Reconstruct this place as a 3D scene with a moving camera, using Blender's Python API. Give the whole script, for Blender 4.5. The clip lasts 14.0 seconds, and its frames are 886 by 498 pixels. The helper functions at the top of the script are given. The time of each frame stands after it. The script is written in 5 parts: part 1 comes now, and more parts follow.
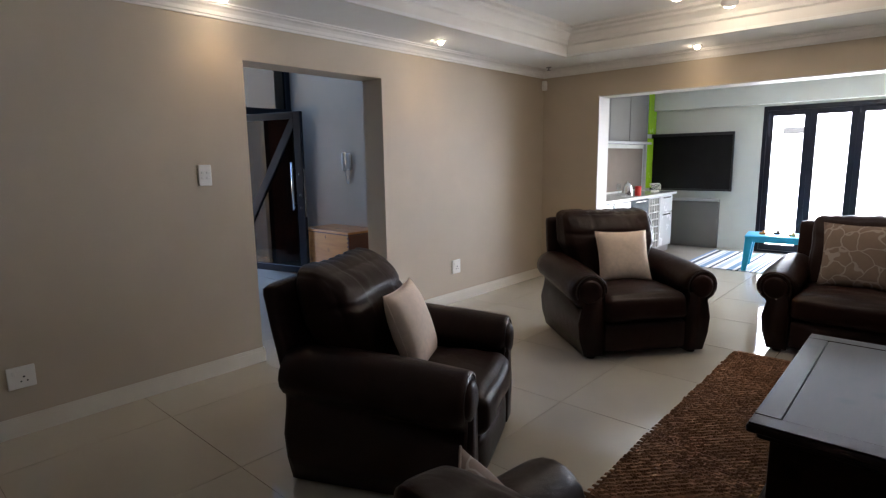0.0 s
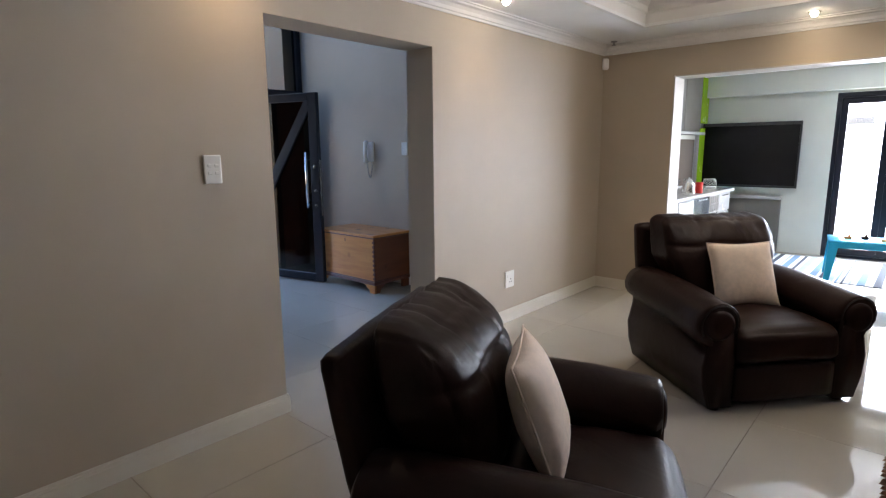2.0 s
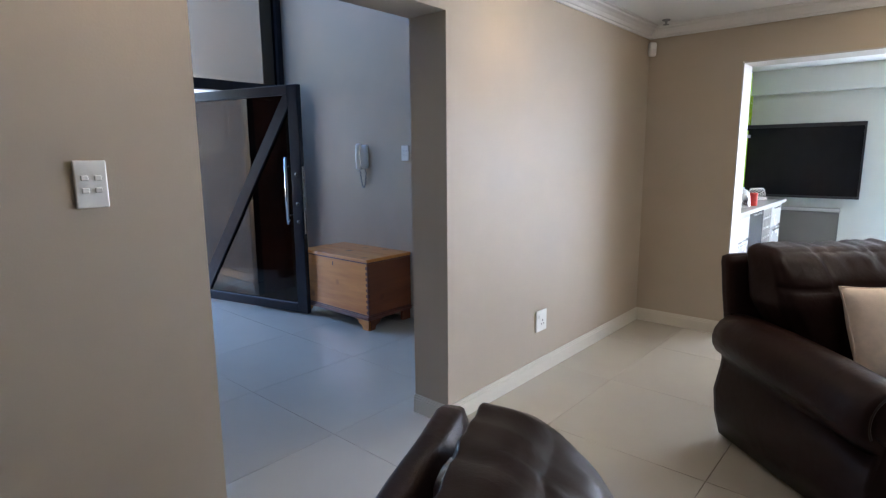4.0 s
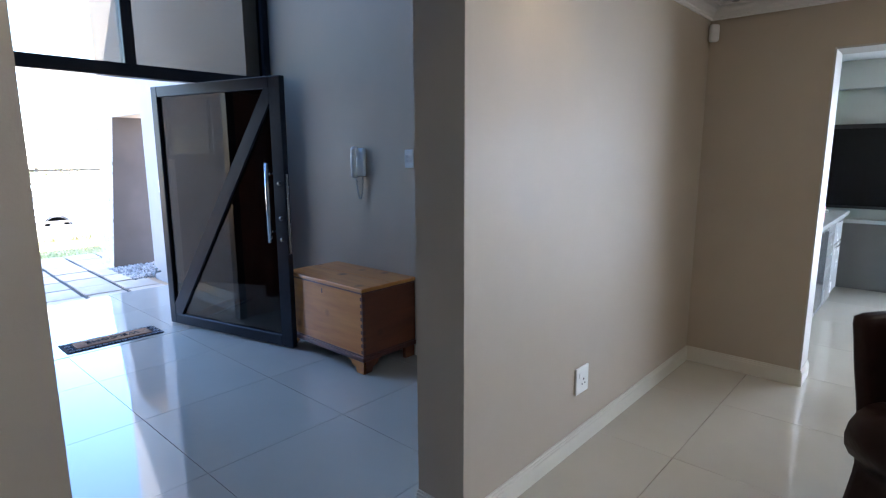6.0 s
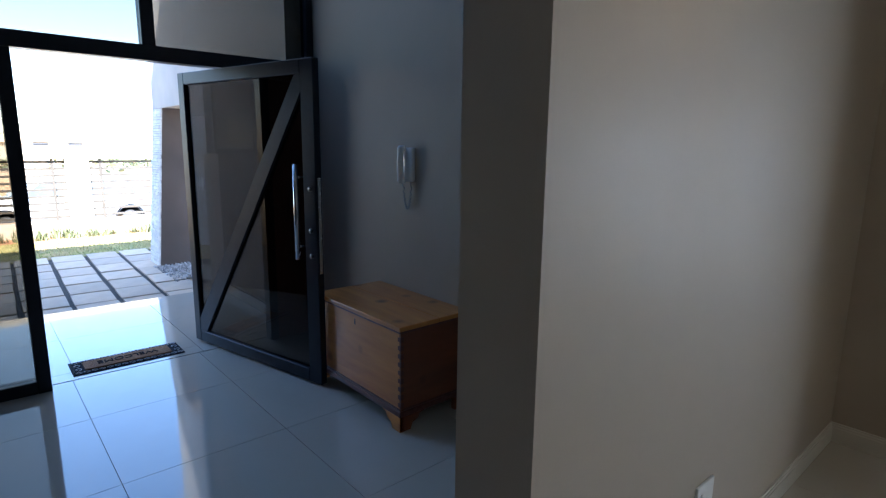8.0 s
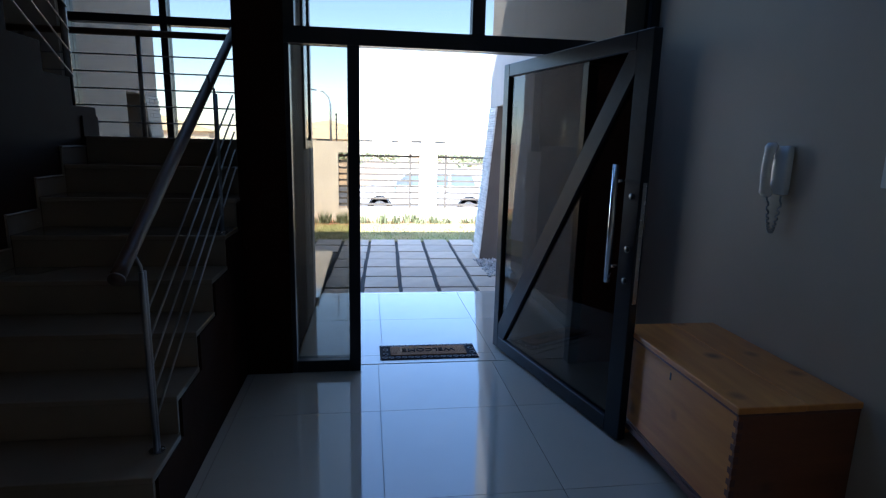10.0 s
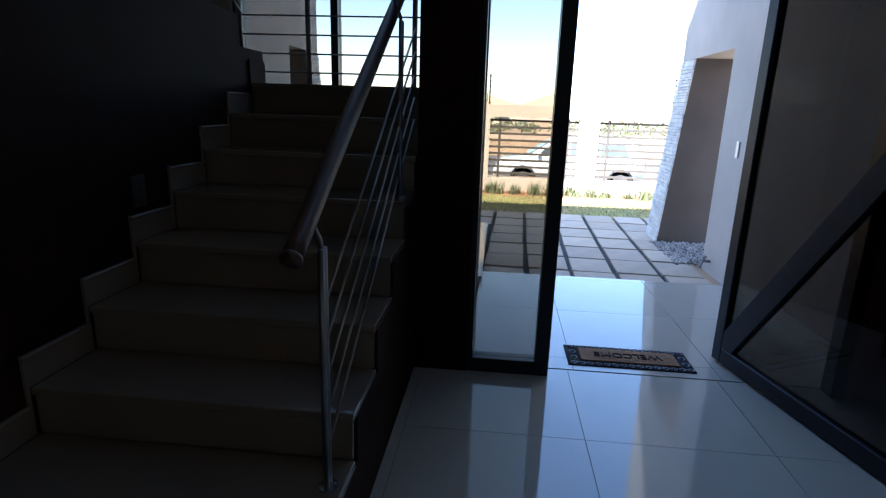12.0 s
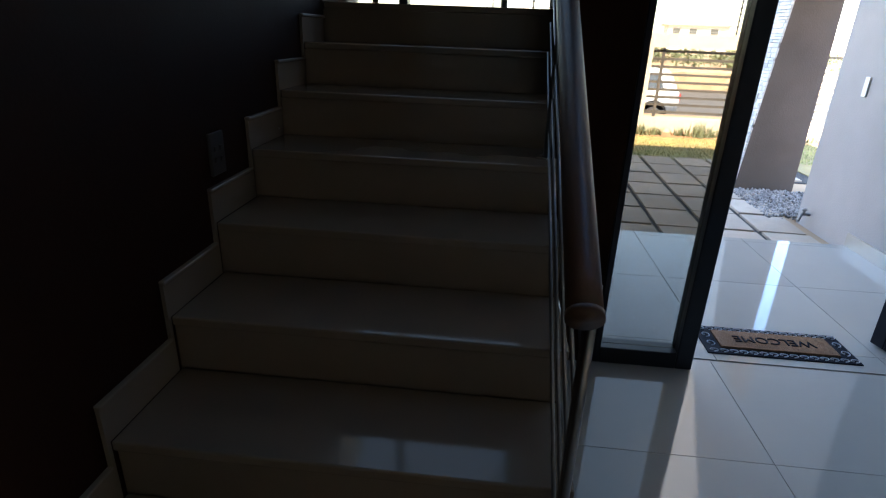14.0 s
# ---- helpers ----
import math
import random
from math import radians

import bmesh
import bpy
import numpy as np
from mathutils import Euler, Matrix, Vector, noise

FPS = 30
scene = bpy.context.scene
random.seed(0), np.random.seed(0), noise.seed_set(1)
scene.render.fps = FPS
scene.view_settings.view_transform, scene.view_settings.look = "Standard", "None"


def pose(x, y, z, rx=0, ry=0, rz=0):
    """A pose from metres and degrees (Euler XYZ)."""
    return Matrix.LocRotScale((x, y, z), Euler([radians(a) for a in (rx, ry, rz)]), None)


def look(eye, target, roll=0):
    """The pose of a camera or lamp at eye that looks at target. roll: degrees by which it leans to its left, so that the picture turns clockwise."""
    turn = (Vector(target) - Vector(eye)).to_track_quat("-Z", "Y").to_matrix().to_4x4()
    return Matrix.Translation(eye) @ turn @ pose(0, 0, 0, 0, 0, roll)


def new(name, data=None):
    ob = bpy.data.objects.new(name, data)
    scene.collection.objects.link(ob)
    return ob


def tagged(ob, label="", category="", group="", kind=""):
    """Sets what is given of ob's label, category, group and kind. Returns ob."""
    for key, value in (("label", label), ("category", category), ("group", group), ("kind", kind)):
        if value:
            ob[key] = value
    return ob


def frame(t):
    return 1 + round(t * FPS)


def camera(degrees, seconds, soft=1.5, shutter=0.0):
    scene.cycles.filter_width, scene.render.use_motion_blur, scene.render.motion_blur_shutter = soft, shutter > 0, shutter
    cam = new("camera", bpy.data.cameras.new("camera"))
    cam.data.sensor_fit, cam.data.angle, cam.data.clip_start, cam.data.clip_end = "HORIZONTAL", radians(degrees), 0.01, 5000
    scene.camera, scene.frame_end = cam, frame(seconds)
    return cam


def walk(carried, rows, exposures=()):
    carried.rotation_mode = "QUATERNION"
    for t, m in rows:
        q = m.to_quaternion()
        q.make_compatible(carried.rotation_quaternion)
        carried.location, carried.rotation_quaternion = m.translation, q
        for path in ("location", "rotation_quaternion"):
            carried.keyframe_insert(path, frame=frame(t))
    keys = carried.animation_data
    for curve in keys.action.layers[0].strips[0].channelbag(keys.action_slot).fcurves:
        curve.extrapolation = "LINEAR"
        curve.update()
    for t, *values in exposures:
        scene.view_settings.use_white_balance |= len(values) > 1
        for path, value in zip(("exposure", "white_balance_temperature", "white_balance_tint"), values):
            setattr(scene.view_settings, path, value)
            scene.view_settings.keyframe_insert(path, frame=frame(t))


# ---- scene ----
cam = camera(77.9, 14.0, 1.25)
PATH = [
    (0, (3.557, 0.864, 1.432), (2.235, 2.331, 1.111), -0.9),
    (0.5, (3.279, 0.915, 1.421), (1.958, 2.38, 1.091), -0.7),
    (1, (3.034, 0.975, 1.424), (1.72, 2.443, 1.077), -0.6),
    (1.5, (2.765, 1.13, 1.445), (1.462, 2.606, 1.089), -0.6),
    (2, (2.563, 1.252, 1.435), (1.262, 2.729, 1.082), -0.5),
    (2.5, (2.344, 1.369, 1.445), (1.049, 2.852, 1.094), -0.4),
    (3, (2.136, 1.538, 1.432), (0.849, 3.03, 1.086), -0.4),
    (3.2, (2.066, 1.628, 1.426), (0.777, 3.119, 1.085), -0.5),
    (5.5, (1.367, 2.481, 1.459), (0.054, 3.952, 1.125), -0.1),
    (6, (1.238, 2.581, 1.496), (-0.079, 4.046, 1.152), -0.2),
    (6.5, (1.099, 2.677, 1.507), (-0.224, 4.137, 1.163), -0.1),
    (7, (0.969, 2.875, 1.495), (-0.365, 4.325, 1.151), -0.1),
    (7.2, (0.919, 2.954, 1.506), (-0.427, 4.391, 1.157), 0.0),
    (9.5, (0.245, 3.495, 1.559), (-1.626, 4.089, 1.175), 1.5),
    (10, (0.121, 3.535, 1.52), (-1.823, 3.807, 1.135), 1.4),
    (10.5, (-0.075, 3.512, 1.498), (-2.036, 3.566, 1.108), 1.7),
    (11, (-0.263, 3.437, 1.461), (-2.223, 3.395, 1.066), 1.6),
    (11.5, (-0.48, 3.336, 1.445), (-2.432, 3.207, 1.029), 2.0),
    (12, (-0.616, 3.16, 1.389), (-2.545, 2.977, 0.891), 1.8),
    (12.5, (-0.746, 2.963, 1.398), (-2.646, 2.772, 0.803), 1.9),
    (13, (-0.869, 2.801, 1.377), (-2.743, 2.613, 0.705), 1.9),
    (13.5, (-1.032, 2.658, 1.39), (-2.886, 2.473, 0.663), 2.1),
    (14, (-1.141, 2.541, 1.393), (-2.991, 2.371, 0.653), 2.2),
]
walk(cam, [(t, look(eye, target, roll)) for t, eye, target, roll in PATH], [(0, 4.1, 6150, 17), (3.2, 4.52, 5900, 16), (5.5, 4.32, 5450, 13), (6.3, 3.9, 5400, 12), (7.2, 3.42, 5500, 10), (9.5, 2.52, 5350, 10), (12, 2.62, 5550, 11), (14, 3.36, 6300, 10)])

# ---- world, sun, lamps ----
world = bpy.data.worlds.new("world")
scene.world = world
world.use_nodes = True
wn = world.node_tree
sky = wn.nodes.new("ShaderNodeTexSky")
sky.sky_type = "NISHITA"
sky.sun_disc = False
SUN = Vector((0.6, -0.22, 0.76)).normalized()
sky.sun_elevation = math.asin(SUN.z)
sky.sun_rotation = math.atan2(SUN.x, SUN.y)
sky.air_density, sky.dust_density, sky.ozone_density = 1.0, 0.3, 1.5
wn.links.new(sky.outputs[0], wn.nodes["Background"].inputs[0])
wn.nodes["Background"].inputs[1].default_value = 0.15
sun = new("sun", bpy.data.lights.new("sun", "SUN"))
sun.data.energy, sun.data.angle, sun.data.color = 5.0, radians(0.5), (1.0, 0.94, 0.84)
sun.matrix_world = look(SUN * 40, (0, 0, 0))


def opening_light(name, x, y, z, sx, sy, target, energy, color):
    d = bpy.data.lights.new(name, "AREA")
    d.shape, d.size, d.size_y, d.energy, d.color = "RECTANGLE", sx, sy, energy, color
    ob = new(name, d)
    ob.matrix_world = look((x, y, z), target)
    return ob


# the sky's light in the glazed openings
FRONT_X = -3.34
opening_light("sky_light_folding", 3.45, 10.2, 1.08, 3.6, 1.95, (3.45, 5, 2.0), 9.5, (0.93, 0.97, 1.0))

front_sky = opening_light("sky_light_front", FRONT_X, 4.2, 3.88, 2.1, 1.2, (-1.2, 5.3, 0.9), 1.0, (0.25, 0.5, 1.0))
front_sky.data.spread = radians(120)


# ---- materials ----
def mat(name, base, rough=0.5, metal=0.0, var=0.08, scale=6.0, bump=0.0, bscale=60.0, coat=0.0, second=None, mix_scale=2.5, spec=0.5, island=0.0, obj=0.0):
    """Paint, stone, leather and the like: two scales of tone, fine relief, varied gloss."""
    m = bpy.data.materials.new(name)
    m.use_nodes = True
    nt = m.node_tree
    b = nt.nodes["Principled BSDF"]
    tc = nt.nodes.new("ShaderNodeTexCoord")
    n1 = nt.nodes.new("ShaderNodeTexNoise")
    n1.inputs["Scale"].default_value, n1.inputs["Detail"].default_value = scale, 6
    n2 = nt.nodes.new("ShaderNodeTexNoise")
    n2.inputs["Scale"].default_value, n2.inputs["Detail"].default_value = mix_scale, 3
    for n in (n1, n2):
        nt.links.new(tc.outputs["Object"], n.inputs["Vector"])
    r1 = nt.nodes.new("ShaderNodeValToRGB")
    lo = [max(0, c * (1 - var)) for c in base]
    hi = [min(1, c * (1 + var)) for c in base]
    r1.color_ramp.elements[0].color, r1.color_ramp.elements[1].color = (*lo, 1), (*hi, 1)
    r1.color_ramp.elements[0].position, r1.color_ramp.elements[1].position = 0.35, 0.65
    nt.links.new(n1.outputs["Fac"], r1.inputs["Fac"])
    mx = nt.nodes.new("ShaderNodeMix")
    mx.data_type = "RGBA"
    s = second or [c * (1 - var * 0.8) for c in base]
    mx.inputs["B"].default_value = (*s, 1)
    nt.links.new(r1.outputs["Color"], mx.inputs["A"])
    ramp = nt.nodes.new("ShaderNodeMapRange")
    ramp.inputs["From Min"].default_value, ramp.inputs["From Max"].default_value = 0.42, 0.72
    nt.links.new(n2.outputs["Fac"], ramp.inputs["Value"])
    nt.links.new(ramp.outputs["Result"], mx.inputs["Factor"])
    out = mx.outputs["Result"]
    if obj or island:
        hsv = nt.nodes.new("ShaderNodeHueSaturation")
        src = nt.nodes.new("ShaderNodeObjectInfo").outputs["Random"] if obj else nt.nodes.new("ShaderNodeNewGeometry").outputs["Random Per Island"]
        mr = nt.nodes.new("ShaderNodeMapRange")
        a = obj or island
        mr.inputs["To Min"].default_value, mr.inputs["To Max"].default_value = 1 - a, 1 + a
        nt.links.new(src, mr.inputs["Value"])
        nt.links.new(mr.outputs["Result"], hsv.inputs["Value"])
        nt.links.new(out, hsv.inputs["Color"])
        out = hsv.outputs["Color"]
    nt.links.new(out, b.inputs["Base Color"])
    b.inputs["Metallic"].default_value = metal
    b.inputs["Specular IOR Level"].default_value = spec
    rr = nt.nodes.new("ShaderNodeMapRange")
    rr.inputs["To Min"].default_value, rr.inputs["To Max"].default_value = max(0.02, rough * 0.8), min(1, rough * 1.25)
    nt.links.new(n1.outputs["Fac"], rr.inputs["Value"])
    nt.links.new(rr.outputs["Result"], b.inputs["Roughness"])
    b.inputs["Coat Weight"].default_value = coat
    b.inputs["Coat Roughness"].default_value = 0.12
    if bump:
        n3 = nt.nodes.new("ShaderNodeTexNoise")
        n3.inputs["Scale"].default_value, n3.inputs["Detail"].default_value = bscale, 4
        nt.links.new(tc.outputs["Object"], n3.inputs["Vector"])
        bp = nt.nodes.new("ShaderNodeBump")
        bp.inputs["Strength"].default_value, bp.inputs["Distance"].default_value = bump, 0.01
        nt.links.new(n3.outputs["Fac"], bp.inputs["Height"])
        nt.links.new(bp.outputs["Normal"], b.inputs["Normal"])
    return m


def wood(name, a, b2, rough=0.4, axis="X", scale=9.0, coat=0.2):
    """Grain bands along one axis, with knots and tone."""
    m = bpy.data.materials.new(name)
    m.use_nodes = True
    nt = m.node_tree
    b = nt.nodes["Principled BSDF"]
    tc = nt.nodes.new("ShaderNodeTexCoord")
    mp = nt.nodes.new("ShaderNodeMapping")
    st = {"X": (0.12, 1, 1), "Y": (1, 0.12, 1), "Z": (1, 1, 0.12)}[axis]
    mp.inputs["Scale"].default_value = st
    nt.links.new(tc.outputs["Object"], mp.inputs["Vector"])
    n1 = nt.nodes.new("ShaderNodeTexNoise")
    n1.inputs["Scale"].default_value, n1.inputs["Detail"].default_value, n1.inputs["Distortion"].default_value = scale * 2.2, 8, 1.2
    n2 = nt.nodes.new("ShaderNodeTexNoise")
    n2.inputs["Scale"].default_value, n2.inputs["Detail"].default_value = scale * 9, 4
    vo = nt.nodes.new("ShaderNodeTexVoronoi")
    vo.inputs["Scale"].default_value = 4.2
    for n in (n1, n2):
        nt.links.new(mp.outputs["Vector"], n.inputs["Vector"])
    nt.links.new(tc.outputs["Object"], vo.inputs["Vector"])
    r = nt.nodes.new("ShaderNodeValToRGB")
    r.color_ramp.elements[0].color, r.color_ramp.elements[1].color = (*a, 1), (*b2, 1)
    r.color_ramp.elements[0].position, r.color_ramp.elements[1].position = 0.3, 0.7
    ad = nt.nodes.new("ShaderNodeMath")
    ad.operation = "MULTIPLY_ADD"
    ad.inputs[1].default_value = 0.35
    nt.links.new(n2.outputs["Fac"], ad.inputs[0])
    sc = nt.nodes.new("ShaderNodeMath")
    sc.operation = "MULTIPLY"
    sc.inputs[1].default_value = 0.65
    nt.links.new(n1.outputs["Fac"], sc.inputs[0])
    nt.links.new(sc.outputs[0], ad.inputs[2])
    nt.links.new(ad.outputs[0], r.inputs["Fac"])
    kn = nt.nodes.new("ShaderNodeMapRange")
    kn.inputs["From Min"].default_value, kn.inputs["From Max"].default_value = 0.05, 0.2
    nt.links.new(vo.outputs["Distance"], kn.inputs["Value"])
    mx = nt.nodes.new("ShaderNodeMix")
    mx.data_type = "RGBA"
    mx.inputs["A"].default_value = (a[0] * 0.35, a[1] * 0.3, a[2] * 0.3, 1)
    nt.links.new(kn.outputs["Result"], mx.inputs["Factor"])
    nt.links.new(r.outputs["Color"], mx.inputs["B"])
    nt.links.new(mx.outputs["Result"], b.inputs["Base Color"])
    b.inputs["Roughness"].default_value = rough
    b.inputs["Coat Weight"].default_value = coat
    b.inputs["Coat Roughness"].default_value = 0.2
    bp = nt.nodes.new("ShaderNodeBump")
    bp.inputs["Strength"].default_value, bp.inputs["Distance"].default_value = 0.15, 0.004
    nt.links.new(ad.outputs[0], bp.inputs["Height"])
    nt.links.new(bp.outputs["Normal"], b.inputs["Normal"])
    return m


def glass(name, tint, gloss=0.03):
    """Tinted float glass: lets light through, mirrors more at a slant."""
    m = bpy.data.materials.new(name)
    m.use_nodes = True
    nt = m.node_tree
    nt.nodes.remove(nt.nodes["Principled BSDF"])
    tr = nt.nodes.new("ShaderNodeBsdfTransparent")
    tr.inputs[0].default_value = (*tint, 1)
    gl = nt.nodes.new("ShaderNodeBsdfGlossy")
    gl.inputs["Roughness"].default_value = 0.01
    lw = nt.nodes.new("ShaderNodeLayerWeight")
    lw.inputs[0].default_value = 0.5
    pw = nt.nodes.new("ShaderNodeMath")
    pw.operation = "POWER"
    pw.inputs[1].default_value = 5.0
    nt.links.new(lw.outputs["Facing"], pw.inputs[0])
    fr = nt.nodes.new("ShaderNodeMath")
    fr.operation = "MULTIPLY_ADD"
    fr.inputs[1].default_value, fr.inputs[2].default_value = 0.9, gloss
    nt.links.new(pw.outputs[0], fr.inputs[0])
    mx = nt.nodes.new("ShaderNodeMixShader")
    nt.links.new(fr.outputs[0], mx.inputs[0])
    nt.links.new(tr.outputs[0], mx.inputs[1])
    nt.links.new(gl.outputs[0], mx.inputs[2])
    nt.links.new(mx.outputs[0], nt.nodes["Material Output"].inputs[0])
    return m


def emit(name, color, strength):
    m = bpy.data.materials.new(name)
    m.use_nodes = True
    b = m.node_tree.nodes["Principled BSDF"]
    b.inputs["Base Color"].default_value = (*color, 1)
    b.inputs["Emission Color"].default_value = (*color, 1)
    b.inputs["Emission Strength"].default_value = strength
    return m


M_WALL = mat("taupe_paint", (0.46, 0.388, 0.3), 0.55, var=0.03, scale=3, bump=0.06, bscale=120)
M_CEIL = mat("ceiling_white", (0.8, 0.8, 0.79), 0.7, var=0.02, bump=0.03)
M_TRIM = mat("cream_trim", (0.66, 0.62, 0.54), 0.4, var=0.03)
M_CORN = mat("cornice_white", (0.76, 0.74, 0.71), 0.6, var=0.02)
M_TILE = mat("polished_porcelain", (0.49, 0.452, 0.382), 0.045, var=0.04, scale=1.6, mix_scale=0.8, obj=0.02, spec=0.85)
M_GROUT = mat("grout", (0.3, 0.27, 0.23), 0.9, var=0.1, scale=30)
M_DARKWALL = mat("dark_brown_paint", (0.027, 0.0105, 0.006), 0.75, var=0.1, bump=0.08, bscale=90, spec=0.08)
M_BLACK = mat("black_aluminium", (0.013, 0.015, 0.024), 0.32, var=0.15, scale=20, spec=0.32)
M_LEATHER = mat("brown_leather", (0.025, 0.0125, 0.0105), 0.32, var=0.1, scale=5, bump=0.12, bscale=380, second=(0.021, 0.0105, 0.009), mix_scale=3, spec=0.12)


def wrinkled(m, scale, strength):
    """Adds slack folds to a leather."""
    nt = m.node_tree
    b = nt.nodes["Principled BSDF"]
    src = b.inputs["Normal"].links[0].from_socket
    tc = nt.nodes.new("ShaderNodeTexCoord")
    nz = nt.nodes.new("ShaderNodeTexNoise")
    nz.inputs["Scale"].default_value, nz.inputs["Detail"].default_value, nz.inputs["Distortion"].default_value = scale, 3, 1.8
    rd = nt.nodes.new("ShaderNodeMath")
    rd.operation = "PINGPONG"
    rd.inputs[1].default_value = 0.18
    bp = nt.nodes.new("ShaderNodeBump")
    bp.inputs["Strength"].default_value, bp.inputs["Distance"].default_value = strength, 0.03
    nt.links.new(tc.outputs["Object"], nz.inputs["Vector"])
    nt.links.new(nz.outputs["Fac"], rd.inputs[0])
    nt.links.new(rd.outputs[0], bp.inputs["Height"])
    nt.links.new(src, bp.inputs["Normal"])
    nt.links.new(bp.outputs["Normal"], b.inputs["Normal"])
    return m


wrinkled(M_LEATHER, 4.5, 0.12)
M_PIPE = mat("leather_seam", (0.03, 0.02, 0.016), 0.35, var=0.2)
M_CUSH = mat("beige_linen", (0.84, 0.69, 0.57), 0.9, var=0.06, scale=40, bump=0.3, bscale=300)
M_STEEL = mat("brushed_steel", (0.6, 0.6, 0.6), 0.25, metal=1.0, var=0.05, scale=50)
M_BARSTEEL = mat("dull_steel", (0.3, 0.3, 0.31), 0.3, metal=1.0, var=0.08, scale=50)
M_GLOSSW = mat("glossy_white_plastic", (0.84, 0.84, 0.83), 0.2, var=0.02, coat=0.4)
M_DARKP = mat("dark_switch_plastic", (0.045, 0.04, 0.036), 0.4, var=0.05)
M_WHITEP = mat("white_plastic", (0.78, 0.77, 0.73), 0.35, var=0.02)
M_GREYP = mat("grey_plastic", (0.3, 0.3, 0.3), 0.4, var=0.05)
M_BLACKP = mat("black_plastic", (0.012, 0.012, 0.014), 0.3, var=0.1)
M_PINE = wood("pine_wood", (0.44, 0.145, 0.029), (0.66, 0.28, 0.06), 0.38, "X", 3.5)
# same pine as the front, darkened to put the end's shade into the colour
M_PINE_SHADED = wood("pine_shaded_end", (0.13, 0.036, 0.012), (0.21, 0.064, 0.02), 0.4, "Y", 3.5)
M_PINE_M = mat("dark_moulding", (0.12, 0.04, 0.025), 0.4, var=0.2, scale=20)
M_RAILWOOD = wood("rail_wood", (0.06, 0.03, 0.018), (0.11, 0.055, 0.03), 0.42, "X", 6, 0.0)
M_DARKWOOD = wood("espresso_wood", (0.014, 0.008, 0.0065), (0.026, 0.014, 0.01), 0.36, "Y", 5, 0.0)
M_DARKWOOD.node_tree.nodes["Principled BSDF"].inputs["Specular IOR Level"].default_value = 0.13
# stair tiles are cream; the stairwell's dimness is put into these darker colours
M_STEPTILE = mat("stair_tile_dimmed", (0.205, 0.166, 0.126), 0.09, var=0.06, scale=3, obj=0.03)
M_STEPTRIM = mat("stair_skirting_dimmed", (0.23, 0.186, 0.142), 0.25, var=0.06, scale=3)
M_EXT = mat("exterior_plaster", (0.43, 0.405, 0.385), 0.85, var=0.05, scale=3, bump=0.2, bscale=80, second=(0.37, 0.345, 0.325), mix_scale=1.2)
M_BROWNEXT = mat("brown_plaster", (0.085, 0.068, 0.058), 0.85, var=0.08, scale=3, bump=0.2, bscale=80, second=(0.068, 0.053, 0.045), mix_scale=2)
M_STONE = mat("stone_cladding", (0.62, 0.615, 0.6), 0.85, var=0.14, scale=8, bump=0.6, bscale=30, obj=0.12)
M_PAVER = mat("concrete_paver", (0.5, 0.395, 0.29), 0.8, var=0.1, scale=5, bump=0.3, bscale=60, obj=0.12)
M_SOIL = mat("dark_gravel", (0.035, 0.03, 0.026), 0.95, var=0.4, scale=60, bump=0.8, bscale=90)
M_GRASS = mat("lawn_green", (0.29, 0.26, 0.09), 0.9, var=0.3, scale=3, second=(0.4, 0.23, 0.11), mix_scale=0.7, bump=0.5, bscale=60)
M_BLADE = mat("grass_blade", (0.33, 0.34, 0.12), 0.8, var=0.3, scale=2, second=(0.44, 0.36, 0.17), island=0.3)
M_GROUND = mat("dry_soil", (0.5, 0.34, 0.2), 0.95, var=0.2, scale=2, second=(0.4, 0.27, 0.15), mix_scale=0.12, bump=0.4, bscale=25)
M_BWALL = mat("boundary_plaster", (0.6, 0.52, 0.4), 0.85, var=0.05, scale=2, bump=0.2)
M_PEBBLE = mat("pebble", (0.36, 0.33, 0.3), 0.75, var=0.3, scale=9, island=0.45)
M_PLANT = mat("tuft_leaf", (0.16, 0.18, 0.09), 0.6, var=0.3, scale=4, island=0.35)
M_SLAT = mat("gate_slat", (0.1, 0.085, 0.07), 0.5, var=0.15)
M_CARW = mat("car_paint", (0.78, 0.78, 0.78), 0.18, var=0.02, coat=0.6)
M_CARG = mat("car_window", (0.09, 0.1, 0.11), 0.06, var=0.1, spec=0.9)
M_TYRE = mat("tyre", (0.02, 0.02, 0.02), 0.85, var=0.2)
M_ROOF = mat("tan_roof_tile", (0.6, 0.47, 0.28), 0.85, var=0.12, scale=6, bump=0.3)
M_HOUSE = mat("far_plaster", (0.62, 0.54, 0.42), 0.85, var=0.04)
M_GLASS = glass("tinted_glass", (0.52, 0.495, 0.45))
M_GLASS_D = glass("brown_tinted_glass", (0.33, 0.3, 0.27))
M_GLASS_C = glass("clear_glass", (0.93, 0.95, 0.95))
M_GREEN = mat("lime_gloss", (0.36, 0.62, 0.02), 0.25, var=0.03)
M_GREYCAB = mat("grey_cabinet", (0.15, 0.142, 0.128), 0.35, var=0.03)
M_WHITECAB = mat("white_cabinet", (0.52, 0.52, 0.5), 0.25, var=0.02)
M_SAGE = mat("pale_paint", (0.6, 0.61, 0.55), 0.6, var=0.02, bump=0.04, bscale=100)
M_MIRROR = mat("taupe_glass", (0.24, 0.2, 0.165), 0.12, var=0.03)
M_REVEAL = mat("reveal_paint", (0.46, 0.435, 0.385), 0.5, var=0.03)
M_SCREEN = mat("screen_black", (0.006, 0.006, 0.007), 0.2, var=0.1, spec=0.15)
M_BLUE = mat("blue_plastic", (0.02, 0.42, 0.72), 0.35, var=0.04)
